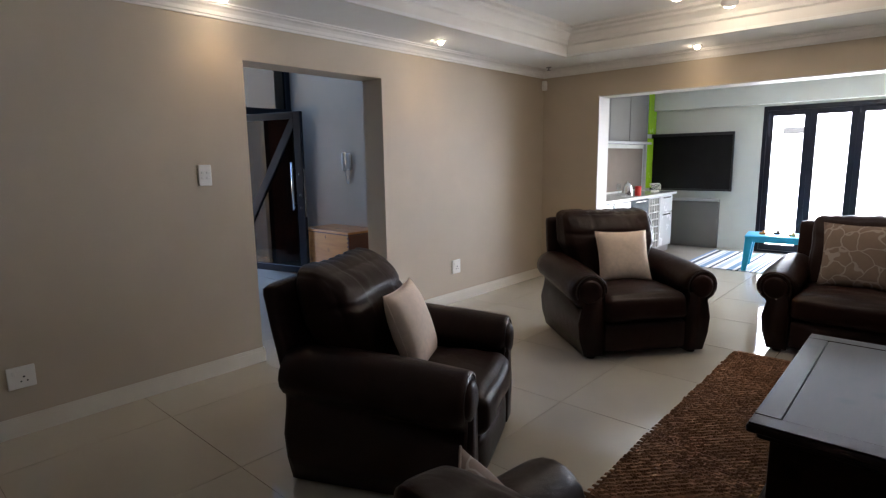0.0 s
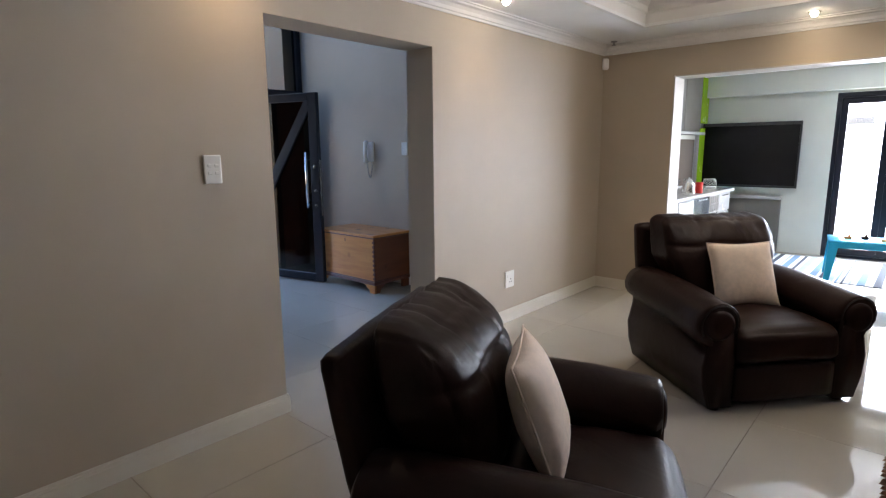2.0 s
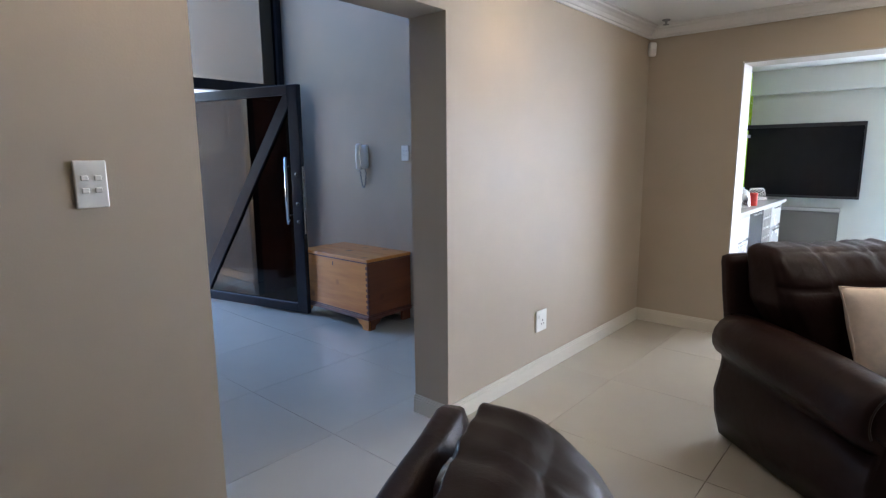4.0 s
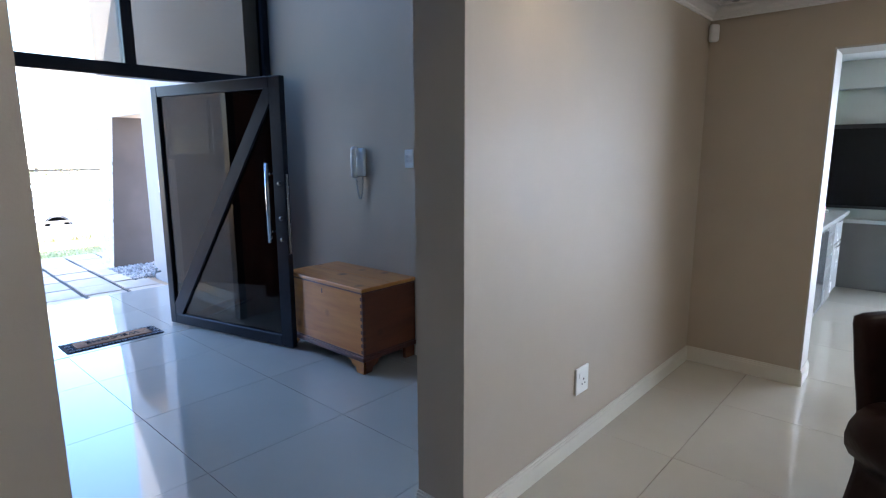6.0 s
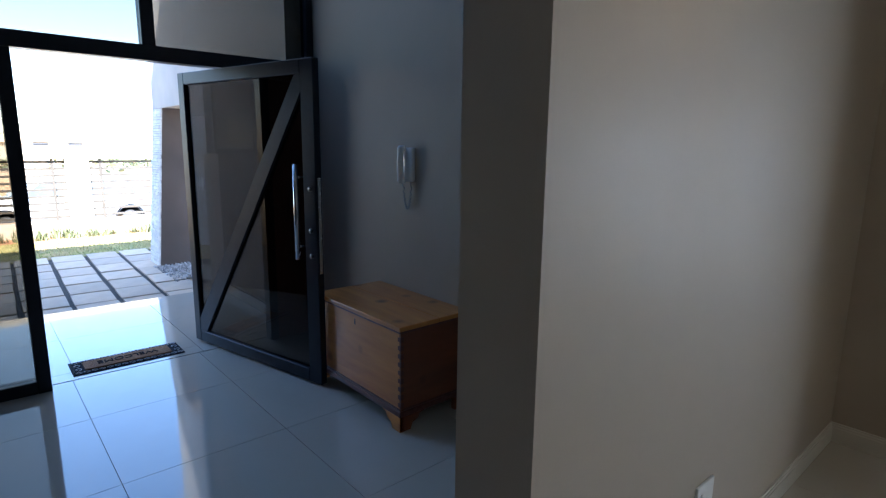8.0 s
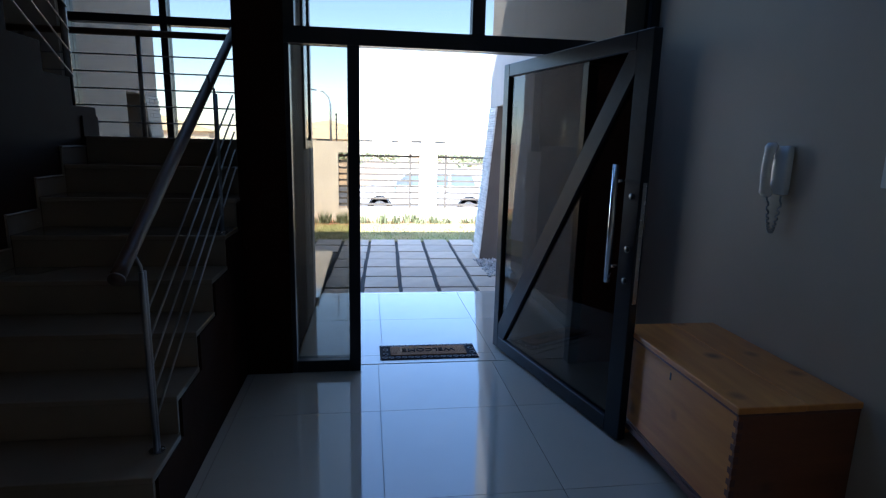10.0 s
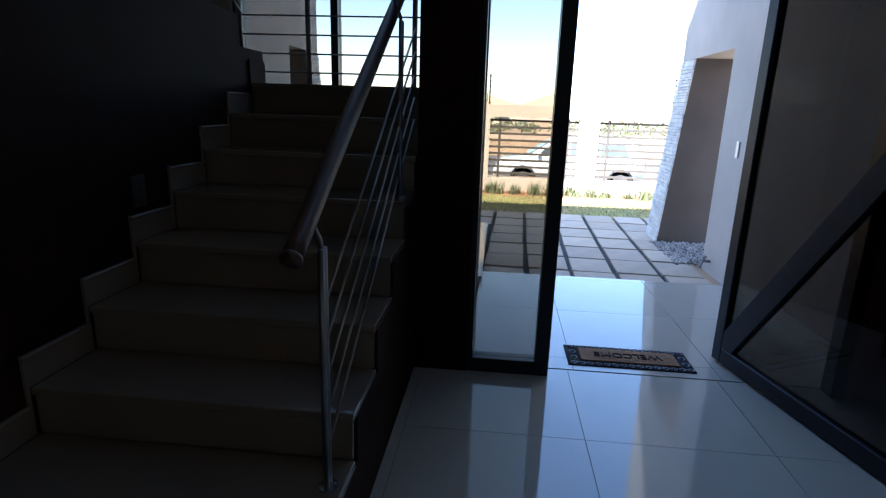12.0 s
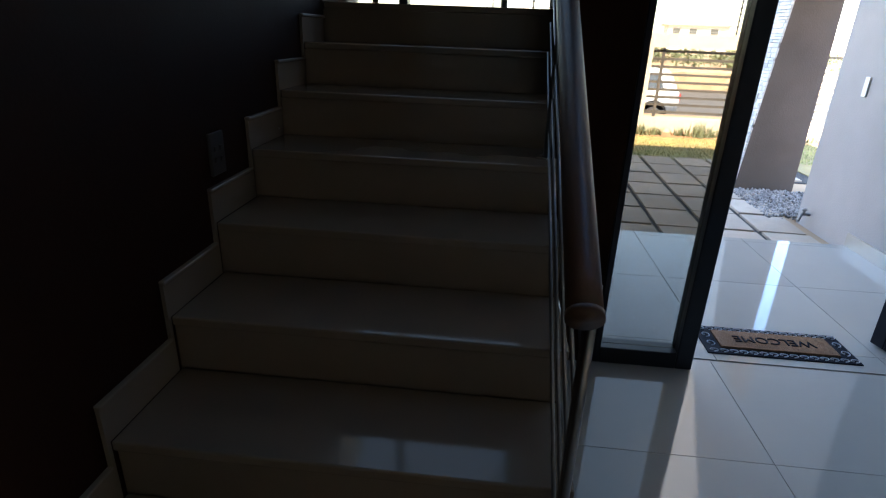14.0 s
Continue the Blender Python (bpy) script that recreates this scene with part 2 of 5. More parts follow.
M_LIME = mat("green_plastic", (0.2, 0.62, 0.04), 0.35, var=0.04)
M_RED = mat("red_tin", (0.62, 0.03, 0.02), 0.3, var=0.1)
M_RUG = mat("brown_woven", (0.34, 0.185, 0.105), 0.95, var=0.25, scale=45, second=(0.24, 0.125, 0.07), mix_scale=9, bump=0.8, bscale=140, island=0.16)
M_COIR = mat("coir", (0.32, 0.155, 0.068), 0.95, var=0.25, scale=60, bump=0.8, bscale=250)
M_RUBBER = mat("black_rubber", (0.014, 0.014, 0.02), 0.85, var=0.2, spec=0.15)
M_LAMP = emit("lamp_glow", (1.0, 0.83, 0.56), 5.0)
M_BACK = mat("white_render", (0.8, 0.79, 0.76), 0.9, var=0.03)


# ---- mesh helpers ----
def box(bm, x0, x1, y0, y1, z0, z1):
    v = [bm.verts.new(p) for p in ((x0, y0, z0), (x1, y0, z0), (x1, y1, z0), (x0, y1, z0), (x0, y0, z1), (x1, y0, z1), (x1, y1, z1), (x0, y1, z1))]
    for f in ((3, 2, 1, 0), (4, 5, 6, 7), (0, 1, 5, 4), (1, 2, 6, 5), (2, 3, 7, 6), (3, 0, 4, 7)):
        bm.faces.new([v[i] for i in f])
    return bm


def boxes(*rows, bevel=0.0, seg=2):
    bm = bmesh.new()
    for r in rows:
        box(bm, *r)
    if bevel:
        bmesh.ops.bevel(bm, geom=bm.edges[:], offset=bevel, segments=seg, profile=0.5, affect="EDGES")
    return bm


def prism(bm, pts, axis, a, b):
    """A polygon pushed along an axis from a to b. pts in the other two axes, in order."""
    def at(p, v):
        return {"x": (v, p[0], p[1]), "y": (p[0], v, p[1]), "z": (p[0], p[1], v)}[axis]
    lo, hi = [bm.verts.new(at(p, a)) for p in pts], [bm.verts.new(at(p, b)) for p in pts]
    n = len(pts)
    for i in range(n):
        bm.faces.new((lo[i], lo[(i + 1) % n], hi[(i + 1) % n], hi[i]))
    bm.faces.new(lo[::-1])
    bm.faces.new(hi)
    bmesh.ops.recalc_face_normals(bm, faces=bm.faces[:])
    return bm


def loft(bm, rings, cap=True):
    vs = [[bm.verts.new(p) for p in r] for r in rings]
    n = len(vs[0])
    for a, b in zip(vs, vs[1:]):
        for i in range(n):
            bm.faces.new((a[i], a[(i + 1) % n], b[(i + 1) % n], b[i]))
    if cap:
        bm.faces.new(vs[0][::-1])
        bm.faces.new(vs[-1])
    bmesh.ops.recalc_face_normals(bm, faces=bm.faces[:])
    return bm


def tube(bm, pts, r, n=10):
    """A round bar through the points."""
    rings = []
    pts = [Vector(p) for p in pts]
    for i, p in enumerate(pts):
        d = (pts[min(i + 1, len(pts) - 1)] - pts[max(i - 1, 0)]).normalized()
        u = d.cross(Vector((0, 0, 1)) if abs(d.z) < 0.9 else Vector((1, 0, 0))).normalized()
        w = d.cross(u)
        rr = r[i] if isinstance(r, (list, tuple)) else r
        rings.append([p + rr * (math.cos(2 * math.pi * k / n) * u + math.sin(2 * math.pi * k / n) * w) for k in range(n)])
    return loft(bm, rings)


def lathe(bm, prof, cx=0, cy=0, n=20):
    return loft(bm, [[(cx + r * math.cos(2 * math.pi * k / n), cy + r * math.sin(2 * math.pi * k / n), z) for k in range(n)] for r, z in prof])


def soft_box(bm, x0, x1, y0, y1, z0, z1, r=0.05, puff=(0, 0, 0), n=8, wob=0.0, seed=0):
    """A padded block: rounded edges, swollen faces, slight unevenness."""
    c = Vector(((x0 + x1) / 2, (y0 + y1) / 2, (z0 + z1) / 2))
    h = Vector(((x1 - x0) / 2, (y1 - y0) / 2, (z1 - z0) / 2))
    start = len(bm.verts)
    tmp = bmesh.new()
    bmesh.ops.create_cube(tmp, size=2)
    bmesh.ops.subdivide_edges(tmp, edges=tmp.edges[:], cuts=n, use_grid_fill=True)
    for v in tmp.verts:
        p = v.co.copy()
        q = Vector([math.copysign(abs(a) ** 0.8, a) for a in p])
        s = Vector((q.x * h.x, q.y * h.y, q.z * h.z))
        inner = Vector([max(-h[i] + r, min(h[i] - r, s[i])) for i in range(3)])
        d = s - inner
        if d.length > 1e-9:
            d = d.normalized() * r
        w = inner + d
        for i in range(3):
            if puff[i] and abs(p[i]) > 0.99:
                j, k = (i + 1) % 3, (i + 2) % 3
                w[i] += math.copysign(puff[i], p[i]) * (1 - p[j] ** 2) * (1 - p[k] ** 2)
        if wob:
            w += w.normalized() * wob * noise.noise(Vector((w.x, w.y, w.z)) * 6 + Vector((seed, seed * 2, 0)))
        v.co = c + w
    vm = {v: bm.verts.new(v.co) for v in tmp.verts}
    for f in tmp.faces:
        bm.faces.new([vm[v] for v in f.verts])
    tmp.free()
    return bm


def mesh_of(name, bm, material, smooth=False):
    me = bpy.data.meshes.new(name)
    bm.to_mesh(me)
    bm.free()
    if material:
        me.materials.append(material)
    if smooth:
        me.shade_smooth()
    return me


def part(name, bm, material, parent, label="", smooth=False):
    ob = new(name, mesh_of(name, bm, material, smooth))
    ob.parent = parent
    if label:
        tagged(ob, label)
    return ob


def struct(name, bm, material, label, category, smooth=False):
    return tagged(new(name, mesh_of(name, bm, material, smooth)), label, category, "", "structure")


def thing(name, m, label, category, group=""):
    ob = new(name)
    ob.matrix_basis = m
    return tagged(ob, label, category, group)


def one(name, bm, material, label, category, group="", smooth=False, m=None):
    ob = new(name, mesh_of(name, bm, material, smooth))
    if m:
        ob.matrix_basis = m
    return tagged(ob, label, category, group)

# ---- the house: plan in metres ----
T = 0.245          # partition between living room and hall
OY0, OY1, OZ = 2.828, 4.072, 2.115   # opening in it
FY = 6.62          # far living wall
TVX0, TVZ = 0.70, 2.10               # opening to the TV room
CZ = 2.435         # living ceiling
HY = 5.38          # hall side wall
FX = -3.36         # inside of the glazed front
SY0, SY1 = 1.68, 2.755                # stair flight
TOP = 5.2          # hall ceiling
BAYX = -4.95       # landing window
TVY = 10.05         # back wall of the TV room

base = struct("floor", boxes((-3.47, 7.0, -3.0, 10.3, -0.2, -0.006)), M_GROUT, "dark grout bed under polished cream floor tiles", "floor")
struct("wall_partition", boxes((-T, 0, -3.0, OY0, 0, CZ + 0.5), (-T, 0, OY1, FY, 0, CZ + 0.5), (-T, 0, OY0, OY1, OZ, CZ + 0.5)), M_WALL, "taupe painted wall with a wide opening to the hall", "wall")
struct("wall_partition_upper", boxes((-T, 0, 0.3, HY + 0.2, CZ + 0.503, TOP)), M_WALL, "taupe painted upper hall wall", "wall")
struct("wall_far", boxes((-T, TVX0, FY, FY + 0.24, 0, CZ + 0.5), (TVX0, 6.2, FY, FY + 0.24, TVZ, CZ + 0.5), (6.2, 7.0, FY, FY + 0.24, 0, CZ + 0.5)), M_WALL, "taupe painted wall with a wide opening to the next room", "wall")
# unseen closing wall, kept dark so little light bounces onto the partition
struct("wall_east", boxes((6.8, 7.0, -3.0, FY, 0, CZ + 0.5), (6.8, 7.0, FY + 0.24, TVY, 0, CZ + 0.5)), M_DARKWALL, "unseen plain wall, coloured dark to absorb bounced light", "wall")
struct("wall_south", boxes((0, 6.8, -3.0, -2.8, 0, CZ + 0.5)), M_WALL, "plain taupe painted wall", "wall")
# white reveal of the TV room opening
struct("trim_opening", boxes((TVX0, TVX0 + 0.012, FY - 0.003, FY + 0.243, 0.0, TVZ - 0.012), (TVX0 + 0.012, 6.2, FY - 0.003, FY + 0.243, TVZ - 0.012, TVZ)), M_REVEAL, "white painted reveal of the wide opening", "trim")
struct("wall_tv_left", boxes((-T, 0.0, FY + 0.24, TVY, 0, CZ + 0.5)), M_SAGE, "pale painted wall of the TV room", "wall")
struct("wall_tv_back", boxes((-T, 1.58, TVY, TVY + 0.22, 0, CZ + 0.5), (1.58, 5.4, TVY, TVY + 0.22, 2.12, CZ + 0.5), (5.4, 7.0, TVY, TVY + 0.22, 0, CZ + 0.5)), M_SAGE, "pale painted wall with folding glass doors", "wall")
struct("bulkhead", boxes((0.0, 6.8, TVY - 0.16, TVY - 0.002, 2.15, CZ - 0.002)), M_SAGE, "pale bulkhead above the folding doors", "bulkhead")
struct("ceiling_tv_room", boxes((-T, 7.0, FY + 0.24, TVY + 0.2, CZ, CZ + 0.15)), M_CEIL, "plain white ceiling", "ceiling")

# living ceiling: lower rim and raised tray
TX0, TX1, TY0, TY1, TZ = 0.655, 6.2, -2.2, 5.99, 2.69
struct("ceiling", boxes((0, TX0, -2.8, FY, CZ, CZ + 0.3), (TX1, 6.8, -2.8, FY, CZ, CZ + 0.3), (TX0, TX1, -2.8, TY0, CZ, CZ + 0.3), (TX0, TX1, TY1, FY, CZ, CZ + 0.3)), M_CEIL, "white ceiling rim round a raised tray", "ceiling")
struct("ceiling_tray", boxes((TX0 - 0.02, TX1 + 0.02, TY0 - 0.02, TY1 + 0.02, TZ, TZ + 0.06)), M_CEIL, "white raised tray ceiling", "ceiling")


def cornice(prof, corner_path):
    """A moulding swept round a closed rectangle. prof: (out from the wall, height)."""
    bm = bmesh.new()
    x0, x1, y0, y1, sgn = corner_path
    rings = []
    for cx, cy, dx, dy in ((x0, y0, 1, 1), (x1, y0, -1, 1), (x1, y1, -1, -1), (x0, y1, 1, -1)):
        rings.append([bm.verts.new((cx + dx * o * sgn, cy + dy * o * sgn, z)) for o, z in prof])
    for a in range(4):
        r, s = rings[a], rings[(a + 1) % 4]
        for i in range(len(prof) - 1):
            bm.faces.new((r[i], r[i + 1], s[i + 1], s[i]))
    bmesh.ops.recalc_face_normals(bm, faces=bm.faces[:])
    return bm


prof = [(0.0, CZ - 0.085), (0.012, CZ - 0.085), (0.014, CZ - 0.07), (0.022, CZ - 0.066), (0.03, CZ - 0.045), (0.048, CZ - 0.028), (0.07, CZ - 0.02), (0.074, CZ - 0.01), (0.09, CZ - 0.008), (0.092, CZ)]
struct("trim_cornice", cornice(prof, (0.0, 6.8, -2.8, FY, 1)), M_CORN, "white moulded cornice along the ceiling", "cornice")
prof = [(0.0, CZ - 0.002), (-0.03, CZ - 0.002), (-0.032, CZ + 0.022), (0.0, CZ + 0.024), (0.002, CZ + 0.10), (0.02, CZ + 0.112), (0.026, CZ + 0.15), (0.06, CZ + 0.185), (0.085, CZ + 0.2), (0.09, CZ + 0.22), (0.13, CZ + 0.232), (0.134, TZ)]
struct("trim_tray", cornice(prof, (TX0, TX1, TY0, TY1, 1)), M_CORN, "white moulded edge of the ceiling tray", "cornice")


def skirting(bm, x0, y0, x1, y1, nx, ny, h=0.105, t=0.014):
    """A skirting board from one point to another, on the side of the normal."""
    for za, zb, tt in ((0.0, h - 0.025, t), (h - 0.025, h - 0.012, t * 0.75), (h - 0.012, h, t * 0.45)):
        ax, bx = sorted((x0, x1))
        ay, by = sorted((y0, y1))
        if nx:
            ax, bx = sorted((x0, x0 + nx * tt))
        else:
            ay, by = sorted((y0, y0 + ny * tt))
        box(bm, ax, bx, ay, by, za, zb)
    return bm


bm = bmesh.new()
skirting(bm, 0, -2.8, 0, OY0, 1, 0)
skirting(bm, 0, OY1, 0, FY, 1, 0)
skirting(bm, 0.0, FY, TVX0 + 0.012, FY, 0, -1)
skirting(bm, -T, OY1, 0.014, OY1, 0, -1)
skirting(bm, -T, OY0, 0.014, OY0, 0, 1)
skirting(bm, TVX0 + 0.012, FY - 0.012, TVX0 + 0.012, FY + 0.24, 1, 0)
struct("baseboard", bm, M_TRIM, "cream skirting board along the living room walls", "skirting")
bm = bmesh.new()
skirting(bm, FX, HY, -T, HY, 0, -1)
skirting(bm, -T, OY1, -T, HY, -1, 0)
struct("baseboard_hall", bm, M_TRIM, "cream skirting board along the hall wall", "skirting")

# hall shell
struct("wall_hall", boxes((-3.47, -T, HY, HY + 0.22, 0, TOP)), M_WALL, "taupe painted hall wall", "wall")
struct("wall_hall_back", boxes((-T - 1.2, -T, 0.3, 0.5, 0, TOP), (-5.0, -T - 1.2, 0.3, 0.5, 0, TOP)), M_DARKWALL, "dark wall behind the upper flight", "wall")
struct("ceiling_hall", boxes((-5.05, 0, 0.3, HY + 0.22, TOP, TOP + 0.15)), M_CEIL, "plain white hall ceiling", "ceiling")
# wall between the two flights, its top rising with the upper flight
UX, UZ, UN = -4.05, 1.69, 12      # first step of the upper flight: edge, height, steps
bm = bmesh.new()
pts = [(-T, 0), (-T, UZ + 0.1712 * (UN - 1))]
for k in range(UN - 1, -1, -1):
    pts += [(UX + 0.2952 * k, UZ + 0.1712 * k)]
    if k:
        pts += [(UX + 0.2952 * k, UZ + 0.1712 * (k - 1))]
prism(bm, pts + [(UX, 0)], "y", SY0 - 0.13, SY0)
struct("wall_stair", bm, M_DARKWALL, "dark brown wall beside the stairs stepping up with the upper flight", "wall")
struct("wall_pier", boxes((-4.3, FX, 2.758, 3.045, 0, TOP)), M_DARKWALL, "dark brown pier between stairs and front door", "wall")
# the last box is an unseen stretch added to keep sun off the wing
struct("wall_front_upper", boxes((-3.47, FX, 3.045, HY, 4.62, TOP), (BAYX - 0.1, BAYX + 0.1, 0.3, 3.045, 4.62, TOP), (BAYX - 0.1, BAYX + 0.1, 0.3, 3.045, -0.2, 1.44), (BAYX - 0.1, BAYX + 0.1, 0.3, 1.1, 1.44, 4.62), (BAYX - 0.1, BAYX + 0.1, -6.0, 0.3, -0.2, TOP)), M_EXT, "plastered front wall above and below the windows, with an unseen sun-blocking stretch", "wall")
struct("wall_bay_side", boxes((BAYX + 0.1, -4.3, 2.77, 3.045, -0.2, 1.44), (BAYX + 0.1, -4.3, 2.77, 3.045, 4.62, TOP)), M_BROWNEXT, "brown plastered side of the stair bay", "wall")


# ---- floor tiles ----
tile_me = {}


def tile(parent, x0, x1, y0, y1, z1, material, name="tile", g=0.0016):
    w, d = round(x1 - x0, 3), round(y1 - y0, 3)
    key = (w, d, material.name)
    if key not in tile_me:
        b = bmesh.new()
        box(b, g, w - g, g, d - g, -0.008, 0)
        tile_me[key] = mesh_of("tile", b, material)
    ob = new(name, tile_me[key])
    ob.location = (x0, y0, z1)
    ob.parent = parent
    return ob


P = 0.8
for i in range(-3, 9):
    for j in range(-8, 9):
        x0, y0 = -1.99 + P * i, 3.605 + P * j
        x1, y1 = x0 + P, y0 + P
        x0, x1, y0, y1 = max(x0, -3.46), min(x1, 6.9), max(y0, -2.9), min(y1, 10.2)
        if x1 - x0 < 0.05 or y1 - y0 < 0.05:
            continue
        if x1 < -0.2 and (y0 > HY or y1 < 1.6):
            continue
        tile(base, x0, x1, y0, y1, 0.0, M_TILE)

# ---- glazed front with the pivot door ----
front = struct("window_front", boxes(
    (FX - 0.1, FX, 3.047, HY, 2.07, 2.165), (FX - 0.1, FX, 3.047, HY, 4.55, 4.62), (FX - 0.1, FX, 3.047, HY - 0.002, 3.2, 3.27)), M_BLACK, "tall black aluminium framed glazing at the entrance", "window")
for y0, y1, z0, z1 in ((3.047, 3.075, 0.0, 2.07), (3.415, 3.488, 0.0, 2.07), (3.075, 3.415, 0.0, 0.08), (4.93, 5.0, 0, 2.07),
                       (3.047, 3.11, 2.165, 4.55), (4.17, 4.25, 2.165, 4.55), (5.32, HY - 0.002, 2.165, 4.55)):
    part("window_frame", boxes((FX - 0.098, FX - 0.002, y0, y1, z0, z1), bevel=0.004, seg=1), M_BLACK, front)
# panel colour raised above dark brown to replace light that misses it
part("panel", boxes((FX - 0.07, FX - 0.03, 5.0, HY, 0.0, 2.07)), mat("brown_panel_lightened", (0.38, 0.15, 0.105), 0.35, var=0.2), front, "brown solid side panel, colour lightened for missing light")
for y0, y1, z0, z1 in ((3.075, 3.415, 0.08, 2.07), (3.11, 4.17, 2.165, 3.2), (4.25, 5.32, 2.165, 3.2), (3.11, 4.17, 3.27, 4.55), (4.25, 5.32, 3.27, 4.55)):
    g = part("pane", boxes((FX - 0.054, FX - 0.046, y0, y1, z0, z1)), M_GLASS, front)
    g.visible_shadow = False

# pivot door standing open
HX, HYY, EX, EY = -3.76, 4.50, -2.34, 4.84
L = math.hypot(EX - HX, EY - HYY)
door = thing("door_1", pose(HX, HYY, 0, 0, 0, math.degrees(math.atan2(EY - HYY, EX - HX))), "black framed glass pivot door standing open", "door")
tagged(door, kind="structure")
D0, D1, DZ = -0.025, 0.025, 2.05
for x0, x1, z0, z1 in ((0, 0.075, 0.012, DZ), (L - 0.115, L, 0.012, DZ), (0.075, L - 0.115, 0.012, 0.10), (0.075, L - 0.115, DZ - 0.085, DZ)):
    part("door_frame", boxes((x0, x1, D0, D1, z0, z1), bevel=0.004, seg=1), M_BLACK, door)
# diagonal brace
bm = bmesh.new()
prism(bm, [(0.075, 0.10), (0.155, 0.10), (L - 0.115, DZ - 0.19), (L - 0.115, DZ - 0.085), (L - 0.165, DZ - 0.085), (0.075, 0.20)], "y", D0 + 0.002, D1 - 0.002)
part("brace", bm, M_BLACK, door, "diagonal brace")
g = part("pane", boxes((0.07, L - 0.11, -0.004, 0.004, 0.095, DZ - 0.08)), M_GLASS_D, door, "tinted glass")
g.visible_shadow = False
for s in (-1, 1):
    bm = bmesh.new()
    hx = L - 0.125
    tube(bm, [(hx, s * 0.075, 0.84), (hx, s * 0.075, 1.43)], 0.016, 14)
    part("handle", bm, M_STEEL, door, "long chrome pull bar", True)
    bm = bmesh.new()
    for z in (0.92, 1.35):
        tube(bm, [(hx, s * 0.02, z), (hx, s * 0.07, z)], 0.009)
    part("handle_bracket", bm, M_STEEL, door, "", True)
    for z in (1.28, 1.02, 0.86):
        bm = bmesh.new()
        tube(bm, [(L - 0.05, s * 0.024, z), (L - 0.05, s * 0.034, z)], 0.016, 12)
        part("lock", bm, M_BLACKP, door, "", True)
part("lock_plate", boxes((L - 0.001, L + 0.003, -0.012, 0.012, 0.75, 1.35)), M_STEEL, door)

# ---- stairs ----
R1, RI, TR = 0.13, 0.1712, 0.2952
XN = -3.564
stair = tagged(thing("stairs", pose(0, 0, 0), "flight of stairs up to a landing, its cream tiles coloured dim", "stairs"), kind="structure")
tz = [R1 + RI * k for k in range(9)]            # tread heights, the last is the landing
tx = [XN + TR * (7 - k) for k in range(9)]      # nosing lines
bm = bmesh.new()
pts = [(tx[0] - 0.02, -0.1)]
for k in range(9):
    pts += [(tx[k] - 0.02, tz[k] - 0.03)]
    if k < 8:
        pts += [(tx[k + 1] - 0.02, tz[k] - 0.03)]
pts += [(BAYX + 0.1, tz[8] - 0.03), (BAYX + 0.1, -0.1)]
prism(bm, pts, "y", SY0, SY1 - 0.01)
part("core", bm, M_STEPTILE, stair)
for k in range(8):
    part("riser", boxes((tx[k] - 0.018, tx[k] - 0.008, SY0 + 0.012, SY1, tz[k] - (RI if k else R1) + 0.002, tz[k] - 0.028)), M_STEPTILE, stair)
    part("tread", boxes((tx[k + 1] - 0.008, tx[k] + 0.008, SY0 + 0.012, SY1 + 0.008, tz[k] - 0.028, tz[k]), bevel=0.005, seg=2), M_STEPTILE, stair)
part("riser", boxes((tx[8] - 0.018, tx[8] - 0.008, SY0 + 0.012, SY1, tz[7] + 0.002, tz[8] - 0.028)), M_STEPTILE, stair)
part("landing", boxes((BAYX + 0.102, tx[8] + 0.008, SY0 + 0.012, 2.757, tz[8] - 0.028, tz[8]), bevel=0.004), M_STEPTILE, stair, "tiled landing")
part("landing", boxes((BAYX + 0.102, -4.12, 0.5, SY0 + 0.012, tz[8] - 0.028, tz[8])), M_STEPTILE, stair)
# stepped skirting on the dark wall, one piece a step
for k in range(8):
    bm = bmesh.new()
    x1, x0 = tx[k] + 0.02, tx[k + 1] + 0.02
    low = tz[k] - (RI if k else R1)
    prism(bm, [(x1, low + 0.0), (x1, tz[k] + 0.098), (x0 - 0.0, tz[k] + 0.098), (x0, tz[k]), (tx[k] + 0.008, tz[k]), (tx[k] + 0.008, low)], "y", SY0 + 0.001, SY0 + 0.012)
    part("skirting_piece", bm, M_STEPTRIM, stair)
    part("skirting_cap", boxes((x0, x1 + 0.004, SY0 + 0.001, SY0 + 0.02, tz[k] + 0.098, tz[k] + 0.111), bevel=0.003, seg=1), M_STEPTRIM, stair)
part("skirting_piece", boxes((UX, tx[8] + 0.02, SY0 + 0.001, SY0 + 0.012, tz[8], tz[8] + 0.13)), M_DARKWALL, stair, "dark painted end piece")
# dark side wall under the flight
bm = bmesh.new()
pts = [(tx[0] - 0.05, 0.0)]
for k in range(8):
    pts += [(tx[k] - 0.05, tz[k] - 0.035), (tx[k + 1] - 0.05, tz[k] - 0.035)]
pts += [(-3.8, tz[7] - 0.035), (-3.8, 0.0)]
prism(bm, pts, "y", SY1 - 0.009, SY1 + 0.004)
part("stringer", bm, M_DARKWALL, stair, "dark painted side of the flight")

